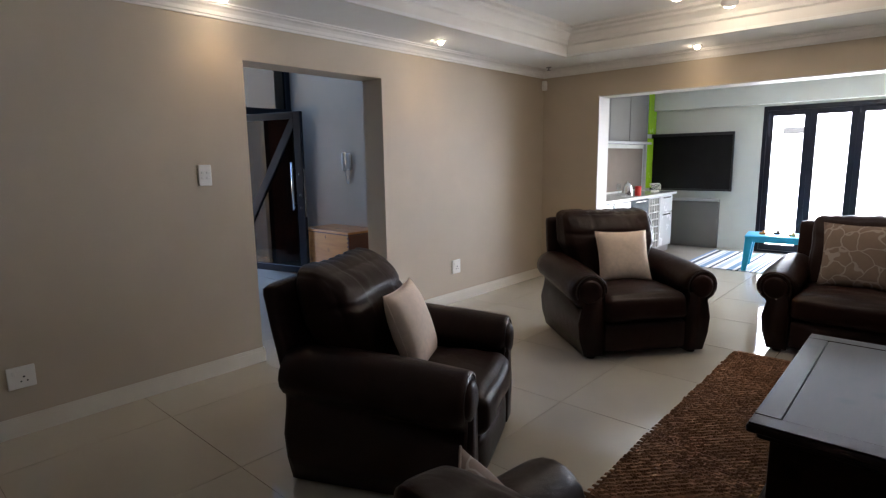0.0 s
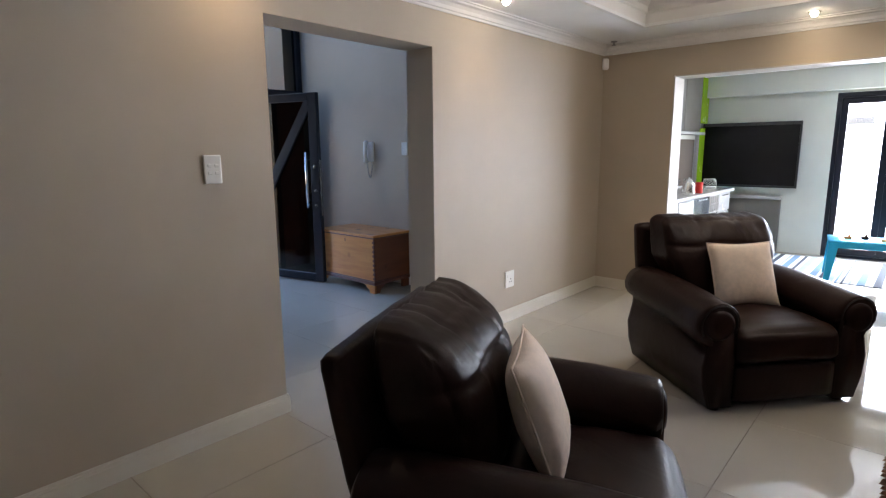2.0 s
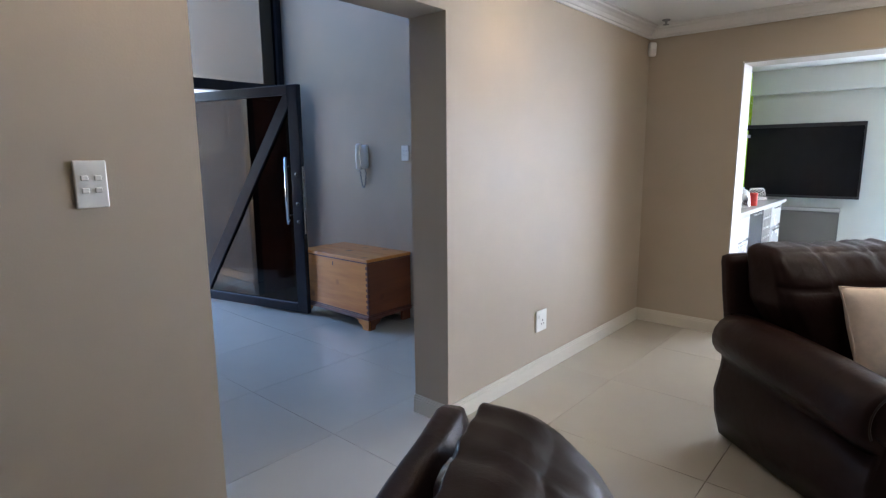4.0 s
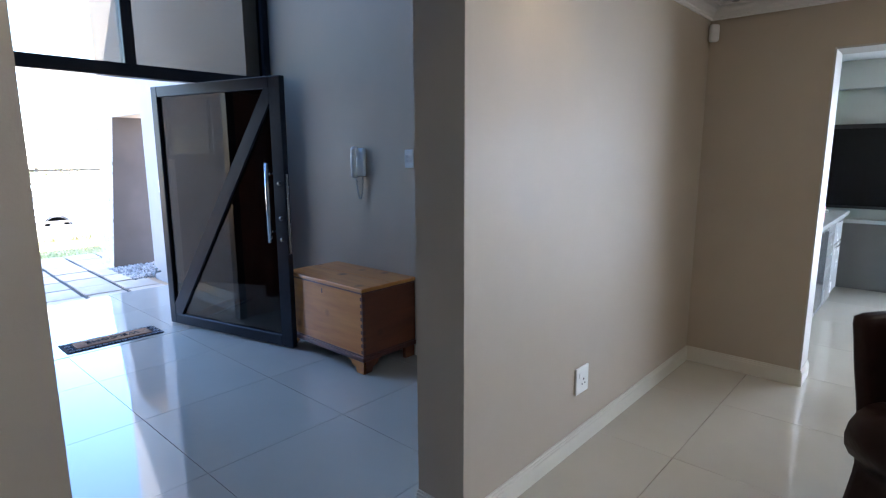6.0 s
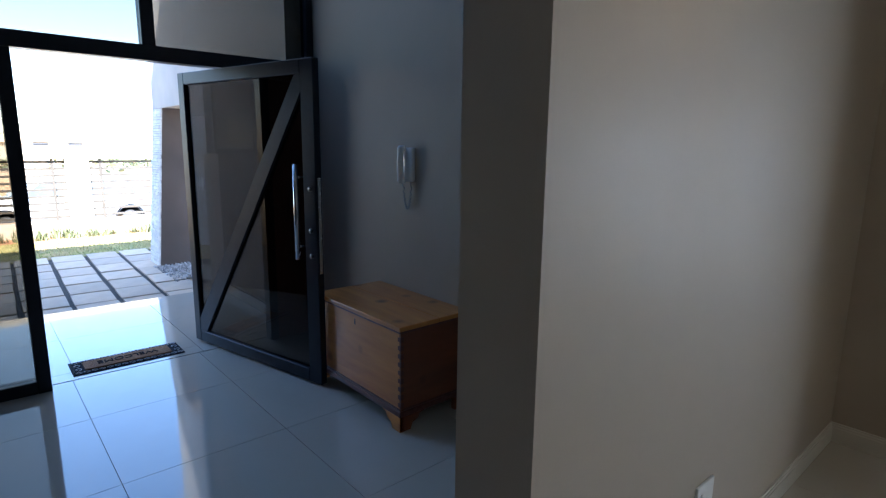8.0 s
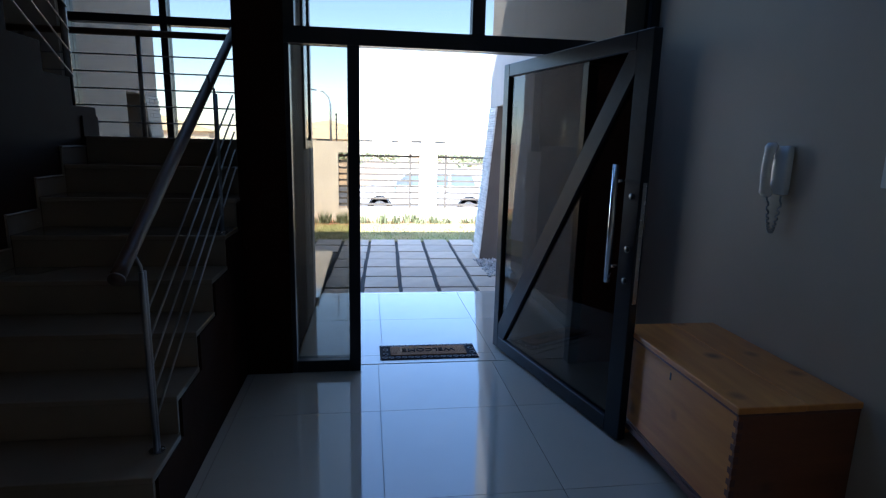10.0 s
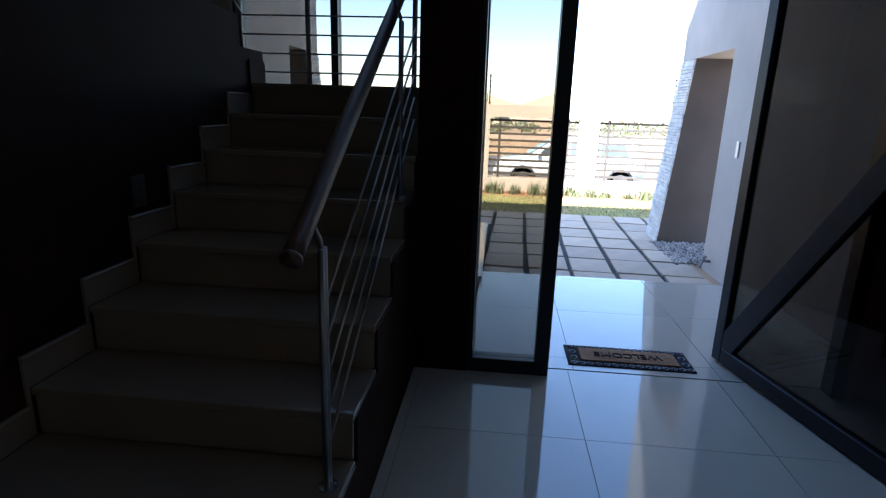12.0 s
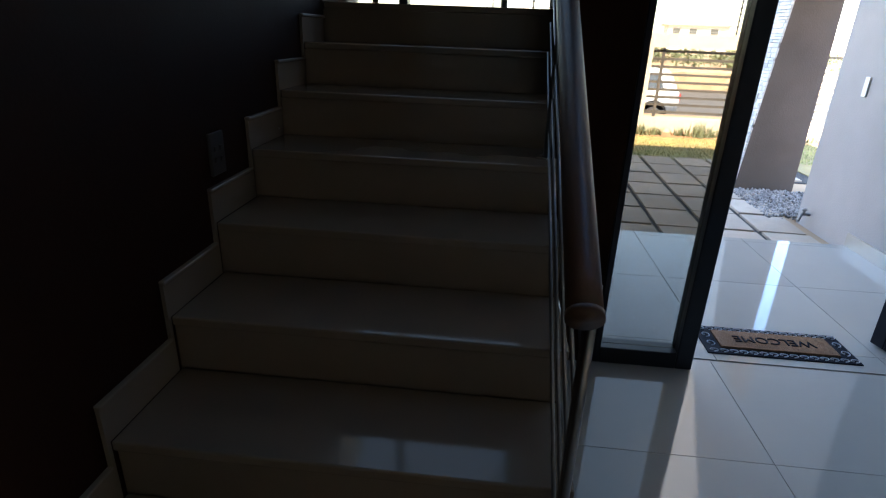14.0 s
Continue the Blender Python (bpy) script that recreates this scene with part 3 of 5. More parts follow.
# stair balustrade
rail = thing("stair_railing", pose(0, 0, 0), "dark wooden handrail on steel posts with slanting bars", "railing")
RY, PY = 2.68, 2.715      # handrail, posts
sl = 0.59
bm = bmesh.new()
tube(bm, [(-1.84, RY, 1.03), (-1.88, RY, 1.054), (-3.95, RY, 2.29)], 0.027, 16)
part("handrail", bm, M_RAILWOOD, rail, "dark varnished wooden handrail", True)
bm = bmesh.new()
tube(bm, [(-1.832, RY, 1.025), (-1.842, RY, 1.031)], 0.0285, 16)
part("end_cap", bm, M_RAILWOOD, rail, "", True)
for px, pk, zt in ((-1.965, 1, 1.055), (-3.1, 5, 1.775)):
    bm = bmesh.new()
    for o in (-0.012, 0.012):
        tube(bm, [(px + o, PY, tz[pk]), (px + o, PY, zt - 0.03)], 0.0095, 10)
    tube(bm, [(px, PY, zt - 0.06), (px, PY - 0.005, zt - 0.01), (px, RY, zt + 0.06)], 0.007, 8)
    part("post", bm, M_BARSTEEL, rail, "twin steel post", True)
    bm = bmesh.new()
    lathe(bm, [(0.03, tz[pk]), (0.03, tz[pk] + 0.006), (0.012, tz[pk] + 0.008)], px, PY, 16)
    part("base_plate", bm, M_STEEL, rail)
for k in range(5):
    z = 0.42 + 0.11 * k
    bm = bmesh.new()
    tube(bm, [(-1.965, PY, z), (-3.5, PY, z + 1.535 * sl)], 0.005, 8)
    part("bar", bm, M_BARSTEEL, rail, "", True)

# landing balustrade at the window
lrail = thing("landing_railing", pose(0, 0, 0), "wooden handrail with horizontal steel bars before the landing window", "railing")
LX = BAYX + 0.22
bm = bmesh.new()
tube(bm, [(LX, 0.6, 2.3), (LX, 2.757, 2.3)], 0.026, 14)
part("handrail", bm, M_RAILWOOD, lrail, "dark varnished wooden handrail", True)
for y in (1.74, 2.52, 0.9):
    bm = bmesh.new()
    tube(bm, [(LX, y, tz[8]), (LX, y, 2.28)], [0.019, 0.019], 12)
    part("post", bm, M_BARSTEEL, lrail, "", True)
for k in range(5):
    bm = bmesh.new()
    z = tz[8] + 0.11 + 0.13 * k
    tube(bm, [(LX + 0.02, 0.6, z), (LX + 0.02, 2.757, z)], 0.006, 8)
    part("bar", bm, M_BARSTEEL, lrail, "", True)

# upper flight balustrade on the sloping wall
urail = thing("upper_railing", pose(0, 0, 0), "steel posts and slanting bars along the upper flight", "railing")
us = 0.1712 / 0.2952
for x, k in ((-3.86, 0), (-2.97, 3), (-2.09, 6)):
    bm = bmesh.new()
    zb = UZ + 0.1712 * k
    tube(bm, [(x, SY0 - 0.05, zb), (x, SY0 - 0.05, zb + 0.9)], 0.019, 10)
    part("post", bm, M_BARSTEEL, urail, "", True)
for k in range(5):
    bm = bmesh.new()
    tube(bm, [(-3.86, SY0 - 0.03, 1.88 + 0.14 * k), (-1.6, SY0 - 0.03, 1.88 + 0.14 * k + 2.26 * us)], 0.006, 8)
    part("bar", bm, M_BARSTEEL, urail, "", True)
upper = tagged(thing("upper_stairs", pose(0, 0, 0), "dark shaded upper flight of tiled stairs", "stairs"), kind="structure")
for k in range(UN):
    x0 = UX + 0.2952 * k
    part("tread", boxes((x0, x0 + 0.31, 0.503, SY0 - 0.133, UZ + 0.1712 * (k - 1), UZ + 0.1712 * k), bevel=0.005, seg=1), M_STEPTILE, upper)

# landing window
win = struct("window_landing", boxes((BAYX - 0.05, BAYX + 0.05, 1.1, 3.045, 1.44, 1.49), (BAYX - 0.05, BAYX + 0.05, 1.1, 3.045, 2.405, 2.47), (BAYX - 0.05, BAYX + 0.05, 1.1, 3.045, 4.56, 4.62)), M_BLACK, "tall black framed landing window", "window")
for y0, y1 in ((1.1, 1.16), (1.855, 1.91), (2.99, 3.045)):
    part("window_frame", boxes((BAYX - 0.052, BAYX + 0.052, y0, y1, 1.49, 4.56)), M_BLACK, win)
part("window_frame", boxes((BAYX + 0.1, -4.302, 3.0, 3.06, 1.44, 1.5), (-4.36, -4.302, 3.0, 3.06, 1.5, 4.62)), M_BLACK, win)
for y0, y1 in ((1.16, 1.855), (1.91, 2.99)):
    for z0, z1 in ((1.49, 2.405), (2.47, 4.56)):
        g = part("pane", boxes((BAYX - 0.004, BAYX + 0.004, y0, y1, z0, z1)), M_GLASS, win)
        g.visible_shadow = False
g = part("pane", boxes((BAYX + 0.05, -4.36, 3.026, 3.034, 1.5, 4.6)), M_GLASS, win)
g.visible_shadow = False

# ---- outside: porch, paving, lawn, boundary ----
G = -0.03
bm = boxes((-13.2, -3.47, -160, 160, -1.6, G - 0.03), (-30, -13.2, -160, 160, -1.6, -1.3), (-220, -30, -160, 160, -1.6, G - 0.03))
box(bm, -3.47, 220, 10.2, 160, -0.9, G - 0.03)
box(bm, -3.47, 220, -160, -3.0, -0.9, G - 0.03)
box(bm, 7.0, 220, -3.0, 10.2, -0.9, G - 0.03)
struct("ground", bm, M_GROUND, "dry reddish soil with sparse grass", "ground")
porch = struct("pavement_porch", boxes((-5.29, -3.472, 3.05, 5.2, -0.12, -0.007)), M_GROUT, "polished porch floor before the entrance", "floor")
for i in range(3):
    for j in range(3):
        x1, y0 = -3.62 - P * i, 3.64 + P * (j - 1)
        x0, y1 = x1 - P, y0 + P
        x0, y0, y1 = max(x0, -5.29), max(y0, 3.055), min(y1, 5.195)
        if x1 - x0 > 0.05 and y1 - y0 > 0.05:
            tile(porch, x0, x1, y0, y1, 0.0, M_TILE)
for y0, y1 in ((3.055, 3.64), (3.64, 4.44), (4.44, 5.195)):
    tile(porch, -3.62, -3.472, y0, y1, 0.0, M_TILE)

paving = struct("pavement", boxes((-8.404, -5.292, 1.9, 5.02, -0.12, G - 0.02), (-8.4, -7.5, 5.02, 6.2, -0.12, G - 0.02)), M_SOIL, "bed of dark gravel between square concrete pavers", "paving")
rnd = random.Random(4)
paver_me = {}
for i in range(7):
    for j in range(-3, 7):
        x1 = -5.298 if i == 0 else -5.62 - 0.487 * (i - 1)      # near edge of the row
        long = 0.282 if i == 0 else 0.449
        by = 3.135 + 0.41 * j
        if by > 4.78 and x1 > -7.4:
            continue
        if by < 3.1 and x1 > -7.2:
            continue
        if long not in paver_me:
            b = bmesh.new()
            soft_box(b, 0, long, 0, 0.365, -0.04, 0, 0.006, n=2)
            paver_me[long] = mesh_of("paver", b, M_PAVER)
        ob = new("paver", paver_me[long])
        ob.location = (x1 - long + rnd.uniform(-.003, .003), by + 0.035 * (-5.5 - x1) - 0.04 + rnd.uniform(-.005, .005), G + rnd.uniform(-.005, .004))
        ob.rotation_euler = (rnd.uniform(-.006, .006), rnd.uniform(-.006, .006), rnd.uniform(-.008, .008) - 0.03)
        ob.parent = paving

# raised plinth beside the porch
plinth = struct("plinth", boxes((-7.2, -4.99, 2.5, 3.05, -0.1, 0.02), bevel=0.006), M_EXT, "low plastered plinth along the stair bay", "plinth")
part("coping", boxes((-7.22, -4.99, 2.5, 3.075, 0.02, 0.045)), M_TILE, plinth, "pale tiled top")

# wing walls with battered, stone-clad ends
def wing(y0, s, ox0, ox1, label):
    """A plastered garden-side wall along x; s is the side of its visible face, with a doorway and a leaning stone end."""
    def yy(a, b):
        return tuple(sorted((y0 - s * a, y0 - s * b)))
    w = tagged(thing("wing_wall", pose(0, 0, 0), label, "wall"), kind="structure")
    bm = bmesh.new()
    box(bm, ox0, -3.475 if s < 0 else BAYX - 0.11, *yy(0, 0.6), -0.1, TOP)
    box(bm, -7.47, ox0, *yy(0, 0.62), 1.985, TOP)
    part("wall", bm, M_EXT, w, "pale plaster")
    bm = bmesh.new()
    a0, a1 = y0 + s * 0.17, y0 - s * 0.0
    prism(bm, [(a0, -0.1), (y0 - s * 0.42, -0.1), (y0 - s * 0.42, 1.983), (a1, 1.983)], "x", -7.45, ox1)
    part("pier", bm, M_BROWNEXT, w, "brown plastered leaning pier")
    # stone pieces on the leaning face
    r2 = random.Random(11 + int(s))
    z = -0.05
    while z < 1.97:
        h = r2.choice((0.028, 0.036, 0.046))
        h = min(h, 1.98 - z)
        x = -7.455
        while x < ox1 - 0.01:
            wd = min(r2.uniform(0.07, 0.17), ox1 + 0.004 - x)
            f0, f1 = (z + 0.1) / 2.053, (z + h + 0.1) / 2.053
            t = r2.uniform(0.014, 0.022)
            ya, yb = y0 + s * 0.17 * (1 - f0), y0 + s * 0.17 * (1 - f1)
            bm = bmesh.new()
            prism(bm, [(ya, z), (ya + s * t, z + 0.003), (yb + s * t, z + h - 0.004), (yb, z + h - 0.001)], "x", x + 0.001, x + wd - 0.002)
            part("stone", bm, M_STONE, w)
            x += wd
        z += h
    return w


wing(5.2, -1, -6.02, -7.02, "plastered side wall with a doorway and a stone-clad leaning pier")
wing(0.9, 1, -6.55, -7.05, "plastered side wall with a gap and a stone-clad leaning pier")

one("switch_plate", boxes((-5.64, -5.585, 5.188, 5.199, 1.05, 1.19), bevel=0.003), M_WHITEP, "white weatherproof switch on the outside wall", "switch")
bm = bmesh.new()
tube(bm, [(-5.85, 5.199, 0.06), (-5.85, 5.14, 0.06), (-5.85, 5.12, 0.0)], 0.014, 10)
lathe(bm, [(0.012, 0.06), (0.012, 0.09), (0.022, 0.095), (0.022, 0.105), (0.006, 0.118)], -5.85, 5.15, 12)
one("garden_tap", bm, M_GREYP, "small dark metal garden tap low on the outside wall", "tap", smooth=True)

struct("baseboard_porch", boxes((-5.288, -3.48, 5.186, 5.199, 0.001, 0.1)), M_TILE, "pale tile skirting along the porch wall", "skirting")

# pebbles in the doorway of the wing wall
bm = bmesh.new()
rnd = random.Random(8)
for k in range(2600):
    x, y = rnd.uniform(-7.0, -6.0), rnd.uniform(4.95, 5.95)
    if x > -6.15 and y < 5.2 and rnd.random() < 0.6:
        continue
    r = rnd.uniform(0.009, 0.019)
    m = Matrix.Translation((x, y, G - 0.01 + rnd.uniform(0, 0.015))) @ Euler((rnd.random() * 3, rnd.random() * 3, rnd.random() * 3)).to_matrix().to_4x4() @ Matrix.Diagonal((r * 1.3, r, r * 0.7, 1))
    vs = [bm.verts.new(m @ Vector(p)) for p in ((1, 0, 0), (-1, 0, 0), (0, 1, 0), (0, -1, 0), (0, 0, 1), (0, 0, -1))]
    for f in ((0, 2, 4), (2, 1, 4), (1, 3, 4), (3, 0, 4), (2, 0, 5), (1, 2, 5), (3, 1, 5), (0, 3, 5)):
        bm.faces.new([vs[i] for i in f])
tagged(new("pebbles", mesh_of("pebbles", bm, M_PEBBLE, True)), "loose grey and brown pebbles", "pebbles", "", "stuff")

# lawn
struct("lawn", boxes((-10.1, -8.405, -6, 12, -0.1, G - 0.01), (-8.405, -7.5, 6.2, 12, -0.1, G - 0.01), (-8.405, -5.3, -6, 1.89, -0.1, G - 0.012)), M_GRASS, "short sunburnt lawn", "lawn")
struct("garden_bed", boxes((-10.595, -10.101, -6, 12, -0.1, G - 0.005)), mat("red_soil", (0.42, 0.2, 0.1), 0.95, var=0.2, scale=14, bump=0.6, bscale=40), "bare red soil bed along the boundary wall", "garden bed")
bm = bmesh.new()
rnd = random.Random(5)


def blade(bm, x, y, z, h, w, lean):
    a = rnd.random() * 6.28
    c, s = math.cos(a), math.sin(a)
    dx, dy = lean * math.cos(a + 1), lean * math.sin(a + 1)
    p = [(x - c * w, y - s * w, z), (x + c * w, y + s * w, z), (x + c * w * 0.7 + dx * 0.4, y + s * w * 0.7 + dy * 0.4, z + h * 0.6), (x - c * w * 0.7 + dx * 0.4, y - s * w * 0.7 + dy * 0.4, z + h * 0.6), (x + dx, y + dy, z + h)]
    v = [bm.verts.new(q) for q in p]
    bm.faces.new((v[0], v[1], v[2], v[3]))
    bm.faces.new((v[3], v[2], v[4]))


for k in range(15000):
    x, y = rnd.uniform(-10.1, -8.5), rnd.uniform(1.0, 8.5)
    if noise.noise(Vector((x * 2.2, y * 1.3, 0))) < -0.12 - 0.5 * (x + 9.7 > 0):
        continue
    blade(bm, x, y, G - 0.012, rnd.uniform(0.018, 0.042), 0.004, rnd.uniform(0, 0.03))
tagged(new("grass", mesh_of("grass", bm, M_BLADE)), "short grass blades of the lawn", "grass", "", "stuff")
for k in range(26):
    bm = bmesh.new()
    y = 1.6 + 0.27 * k + rnd.uniform(-.08, .08)
    if 4.55 < y < 4.75:
        continue
    big = rnd.uniform(0.65, 1.15)
    for b in range(70):
        blade(bm, rnd.gauss(0, 0.055), rnd.gauss(0, 0.06), -0.02, big * rnd.uniform(0.1, 0.26), 0.011, rnd.uniform(0.02, 0.13))
    one("tuft_plant", bm, M_PLANT, "spiky green tuft planted before the boundary wall", "plant", "tufts along the boundary wall", m=pose(-10.28 + rnd.uniform(-.06, .06), y, G, 0, 0, 0))

# boundary wall with slatted panels
BX = -10.6
bwall = struct("boundary_wall", boxes((BX - 0.2, BX, -6, 14, -0.1, 0.2), (BX - 0.2, BX, -6, 14, 1.27, 1.48),
    (BX - 0.2, BX, -6, 2.98, 0.2, 1.27), (BX - 0.2, BX, 4.54, 4.88, 0.2, 1.27), (BX - 0.2, BX, 6.36, 6.75, 0.2, 1.27), (BX - 0.2, BX, 8.3, 14, 0.2, 1.27)), M_BWALL, "cream plastered boundary wall with slatted openings", "wall")
for y0, y1 in ((2.98, 4.54), (4.88, 6.36), (6.75, 8.3)):
    for k in range(9):
        z = 0.26 + 0.117 * k
        part("slat", boxes((BX - 0.13, BX - 0.1, y0, y1, z, z + 0.038)), M_SLAT, bwall)
    for y in (y0 + 0.16, y1 - 0.2):
        part("upright", boxes((BX - 0.1, BX - 0.06, y, y + 0.04, 0.2, 1.27)), M_SLAT, bwall)
fence = thing("electric_fence", pose(0, 0, 0), "thin wires on short posts above the boundary wall", "fence")
for y in (-0.2, 2.95, 6.1, 9.3):
    bm = bmesh.new()
    tube(bm, [(BX - 0.1, y, 1.48), (BX - 0.1, y, 2.0)], 0.012, 8)
    part("post", bm, M_SLAT, fence)
    for k in range(6):
        bm = bmesh.new()
        lathe(bm, [(0.012, 1.5 + .09 * k), (0.024, 1.515 + .09 * k), (0.012, 1.53 + .09 * k)], BX - 0.1, y, 8)
        part("insulator", bm, M_BLACKP, fence)
for k in range(6):
    bm = bmesh.new()
    tube(bm, [(BX - 0.1, -6, 1.515 + .09 * k), (BX - 0.1, 14, 1.515 + .09 * k)], 0.0015, 4)
    part("wire", bm, M_STEEL, fence)


# car parked beyond the wall
def estate_car(m, label):
    c = thing("car", m, label, "car")
    body = [(-2.3, 0.42), (-2.36, 0.75), (-2.3, 1.06), (-0.7, 1.08), (1.3, 1.07), (1.5, 1.05), (2.2, 0.95), (2.42, 0.82), (2.5, 0.6), (2.46, 0.4), (1.95, 0.34), (-1.2, 0.34)]
    bm = bmesh.new()
    prism(bm, body, "y", -0.86, 0.86)
    bmesh.ops.bevel(bm, geom=[e for e in bm.edges if abs(e.verts[0].co.y - e.verts[1].co.y) < 0.01], offset=0.06, segments=2, affect="EDGES")
    part("body", bm, M_CARW, c, "white painted body", True)
    bm = bmesh.new()
    rows = ((-2.3, 1.45, 0.8, 1.05), (-2.27, 1.38, 0.775, 1.1), (-2.02, 0.62, 0.67, 1.6), (-1.9, 0.42, 0.58, 1.68))
    loft(bm, [[(x0, -w, z), (x1, -w, z), (x1, w, z), (x0, w, z)] for x0, x1, w, z in rows])
    bmesh.ops.bevel(bm, geom=bm.edges[:], offset=0.03, segments=2, affect="EDGES")
    part("cabin", bm, M_CARW, c, "white roof and pillars", True)
    bm = bmesh.new()
    prism(bm, [(1.36, 1.14), (1.395, 1.14), (0.69, 1.585), (0.655, 1.585)], "y", -0.62, 0.62)
    part("windscreen", bm, M_CARG, c, "dark glass")
    bm = bmesh.new()
    prism(bm, [(-2.27, 1.16), (-2.235, 1.16), (-2.02, 1.57), (-2.055, 1.57)], "y", -0.6, 0.6)
    part("rear_window", bm, M_CARG, c, "dark glass")
    for s in (-1, 1):
        for a, b, a2, b2 in ((0.12, 1.12, 0.1, 0.56), (-0.86, 0.05, -0.86, 0.04), (-1.85, -0.94, -1.68, -0.94)):
            bm = bmesh.new()
            prism(bm, [(a, 1.13), (b, 1.13), (b2, 1.555), (a2, 1.555)], "y", s * 0.66, s * 0.778)
            for v in bm.verts:
                if v.co.z > 1.4:
                    v.co.y -= s * 0.085
            part("window", bm, M_CARG, c, "dark glass")
        for x in (-0.9, 0.08):
            part("door_seam", boxes((x - 0.006, x + 0.006, min(s * 0.855, s * 0.863), max(s * 0.855, s * 0.863), 0.5, 1.04)), M_BLACKP, c)
            part("door_handle", boxes((x + 0.06, x + 0.2, min(s * 0.855, s * 0.885), max(s * 0.855, s * 0.885), 0.93, 0.96), bevel=0.008), M_GREYP, c)
        bm = bmesh.new()
        soft_box(bm, 1.0, 1.12, min(s * 0.82, s * 1.02), max(s * 0.82, s * 1.02), 1.1, 1.24, 0.03, n=3)
        part("wing_mirror", bm, M_CARW, c, "", True)
        for x in (-1.6, 1.55):
            bm = bmesh.new()
            tube(bm, [(x, s * 0.62, 0.36), (x, s * 0.86, 0.36)], 0.36, 24)
            wh = part("wheel", bm, M_TYRE, c, "black tyre")
            bm = bmesh.new()
            tube(bm, [(x, s * 0.85, 0.36), (x, s * 0.872, 0.36)], 0.23, 16)
            part("rim", bm, M_STEEL, wh)
            bm = bmesh.new()
            rings = [[(x + rr * math.cos(t), s * yv, 0.36 + rr * math.sin(t)) for rr, yv in ((0.37, 0.83), (0.42, 0.83), (0.42, 0.872), (0.37, 0.872))] for t in [math.pi * k / 12 for k in range(13)]]
            loft(bm, rings)
            part("arch", bm, M_BLACKP, c, "dark wheel arch")
    part("bumper", boxes((2.4, 2.54, -0.8, 0.8, 0.4, 0.6), bevel=0.03), M_CARW, c)
    for s in (-1, 1):
        part("headlight", boxes((2.28, 2.46, s * 0.62 - 0.16, s * 0.62 + 0.16, 0.74, 0.88), bevel=0.03), M_STEEL, c)
        part("tail_light", boxes((-2.385, -2.3, s * 0.7 - 0.08, s * 0.7 + 0.08, 0.78, 1.0), bevel=0.02), M_RED, c)
    return c


CARZ = -0.93
struct("road", boxes((-29.9, -13.21, -60, 60, -1.3, CARZ)), mat("asphalt", (0.12, 0.11, 0.1), 0.9, var=0.2, scale=30, bump=0.3), "sunlit asphalt road beyond the wall", "road")
estate_car(pose(-18.3, 5.35, CARZ, 0, 0, -90) @ Matrix.Scale(0.92, 4), "white estate car parked beyond the boundary wall")


# dry bushes on the far side of the road
bm = bmesh.new()
rnd = random.Random(31)
for k in range(90):
    cx, cy, r = rnd.uniform(-48, -33), rnd.uniform(-16, 26), rnd.uniform(0.35, 0.8)
    for b in range(70):
        d = Vector((rnd.gauss(0, 1), rnd.gauss(0, 1), rnd.gauss(0, 1))).normalized() * r * rnd.uniform(0.5, 1.0)
        p = Vector((cx + d.x * 1.3, cy + d.y * 1.5, G + r * 0.7 + d.z * 0.8))
        u, w = Vector((rnd.gauss(0, 1), rnd.gauss(0, 1), rnd.gauss(0, 1))).normalized() * 0.13, Vector((rnd.gauss(0, 1), rnd.gauss(0, 1), rnd.gauss(0, 1))).normalized() * 0.09
        bm.faces.new([bm.verts.new(q) for q in (p - u, p + w, p + u, p - w)])
tagged(new("bushes", mesh_of("bushes", bm, M_PLANT)), "dry olive bushes beyond the road", "bushes", "", "stuff")

# houses far off
def house(m, w, d, h, rh, label):
    c = thing("house", m, label, "house")
    part("wall", boxes((-w / 2, w / 2, -d / 2, d / 2, 0, h)), M_HOUSE, c)
    bm = bmesh.new()
    lo = [(-w / 2 - .4, -d / 2 - .4, h), (w / 2 + .4, -d / 2 - .4, h), (w / 2 + .4, d / 2 + .4, h), (-w / 2 - .4, d / 2 + .4, h)]
    hi = [(-w * .03, -.05, h + rh), (w * .03, -.05, h + rh), (w * .03, .05, h + rh), (-w * .03, .05, h + rh)]
    loft(bm, [lo, hi])
    part("roof", bm, M_ROOF, c, "tan tiled hip roof")
    for x in (-w * .3, 0, w * .3):
        part("window", boxes((x - .7, x + .7, -d / 2 - .03, -d / 2 + .02, 1.0, 2.1)), M_CARG, c)
    return c


house(pose(-60, -0.6, -0.6, 0, 0, 90), 13, 11, 2.1, 1.9, "single-storey house with a tan hip roof")
house(pose(-82, 10.7, -0.6, 0, 0, 85), 11, 9, 2.2, 2.3, "single-storey house with a tan hip roof")
house(pose(-70, -24, -0.6, 0, 0, 100), 18, 11, 2.6, 2.6, "single-storey house with a tan hip roof")
c = thing("house", pose(-95, 31.3, -0.6, 0, 0, 80), "pale two-storey house with a flat roof", "house")
part("wall", boxes((-4.2, 4.2, -4, 4, 0, 3.95)), M_BACK, c)
part("roof", boxes((-4.7, 4.7, -4.5, 4.5, 3.95, 4.2)), M_HOUSE, c)
for x in (-3.0, -0.7, 2.2):
    w = part("window", boxes((x - .5, x + .5, -4.05, -3.98, 2.8, 3.55)), M_CARG, c)
    part("sill", boxes((x - .6, x + .6, -4.12, -4.0, 2.7, 2.8)), M_HOUSE, w)
bm = bmesh.new()
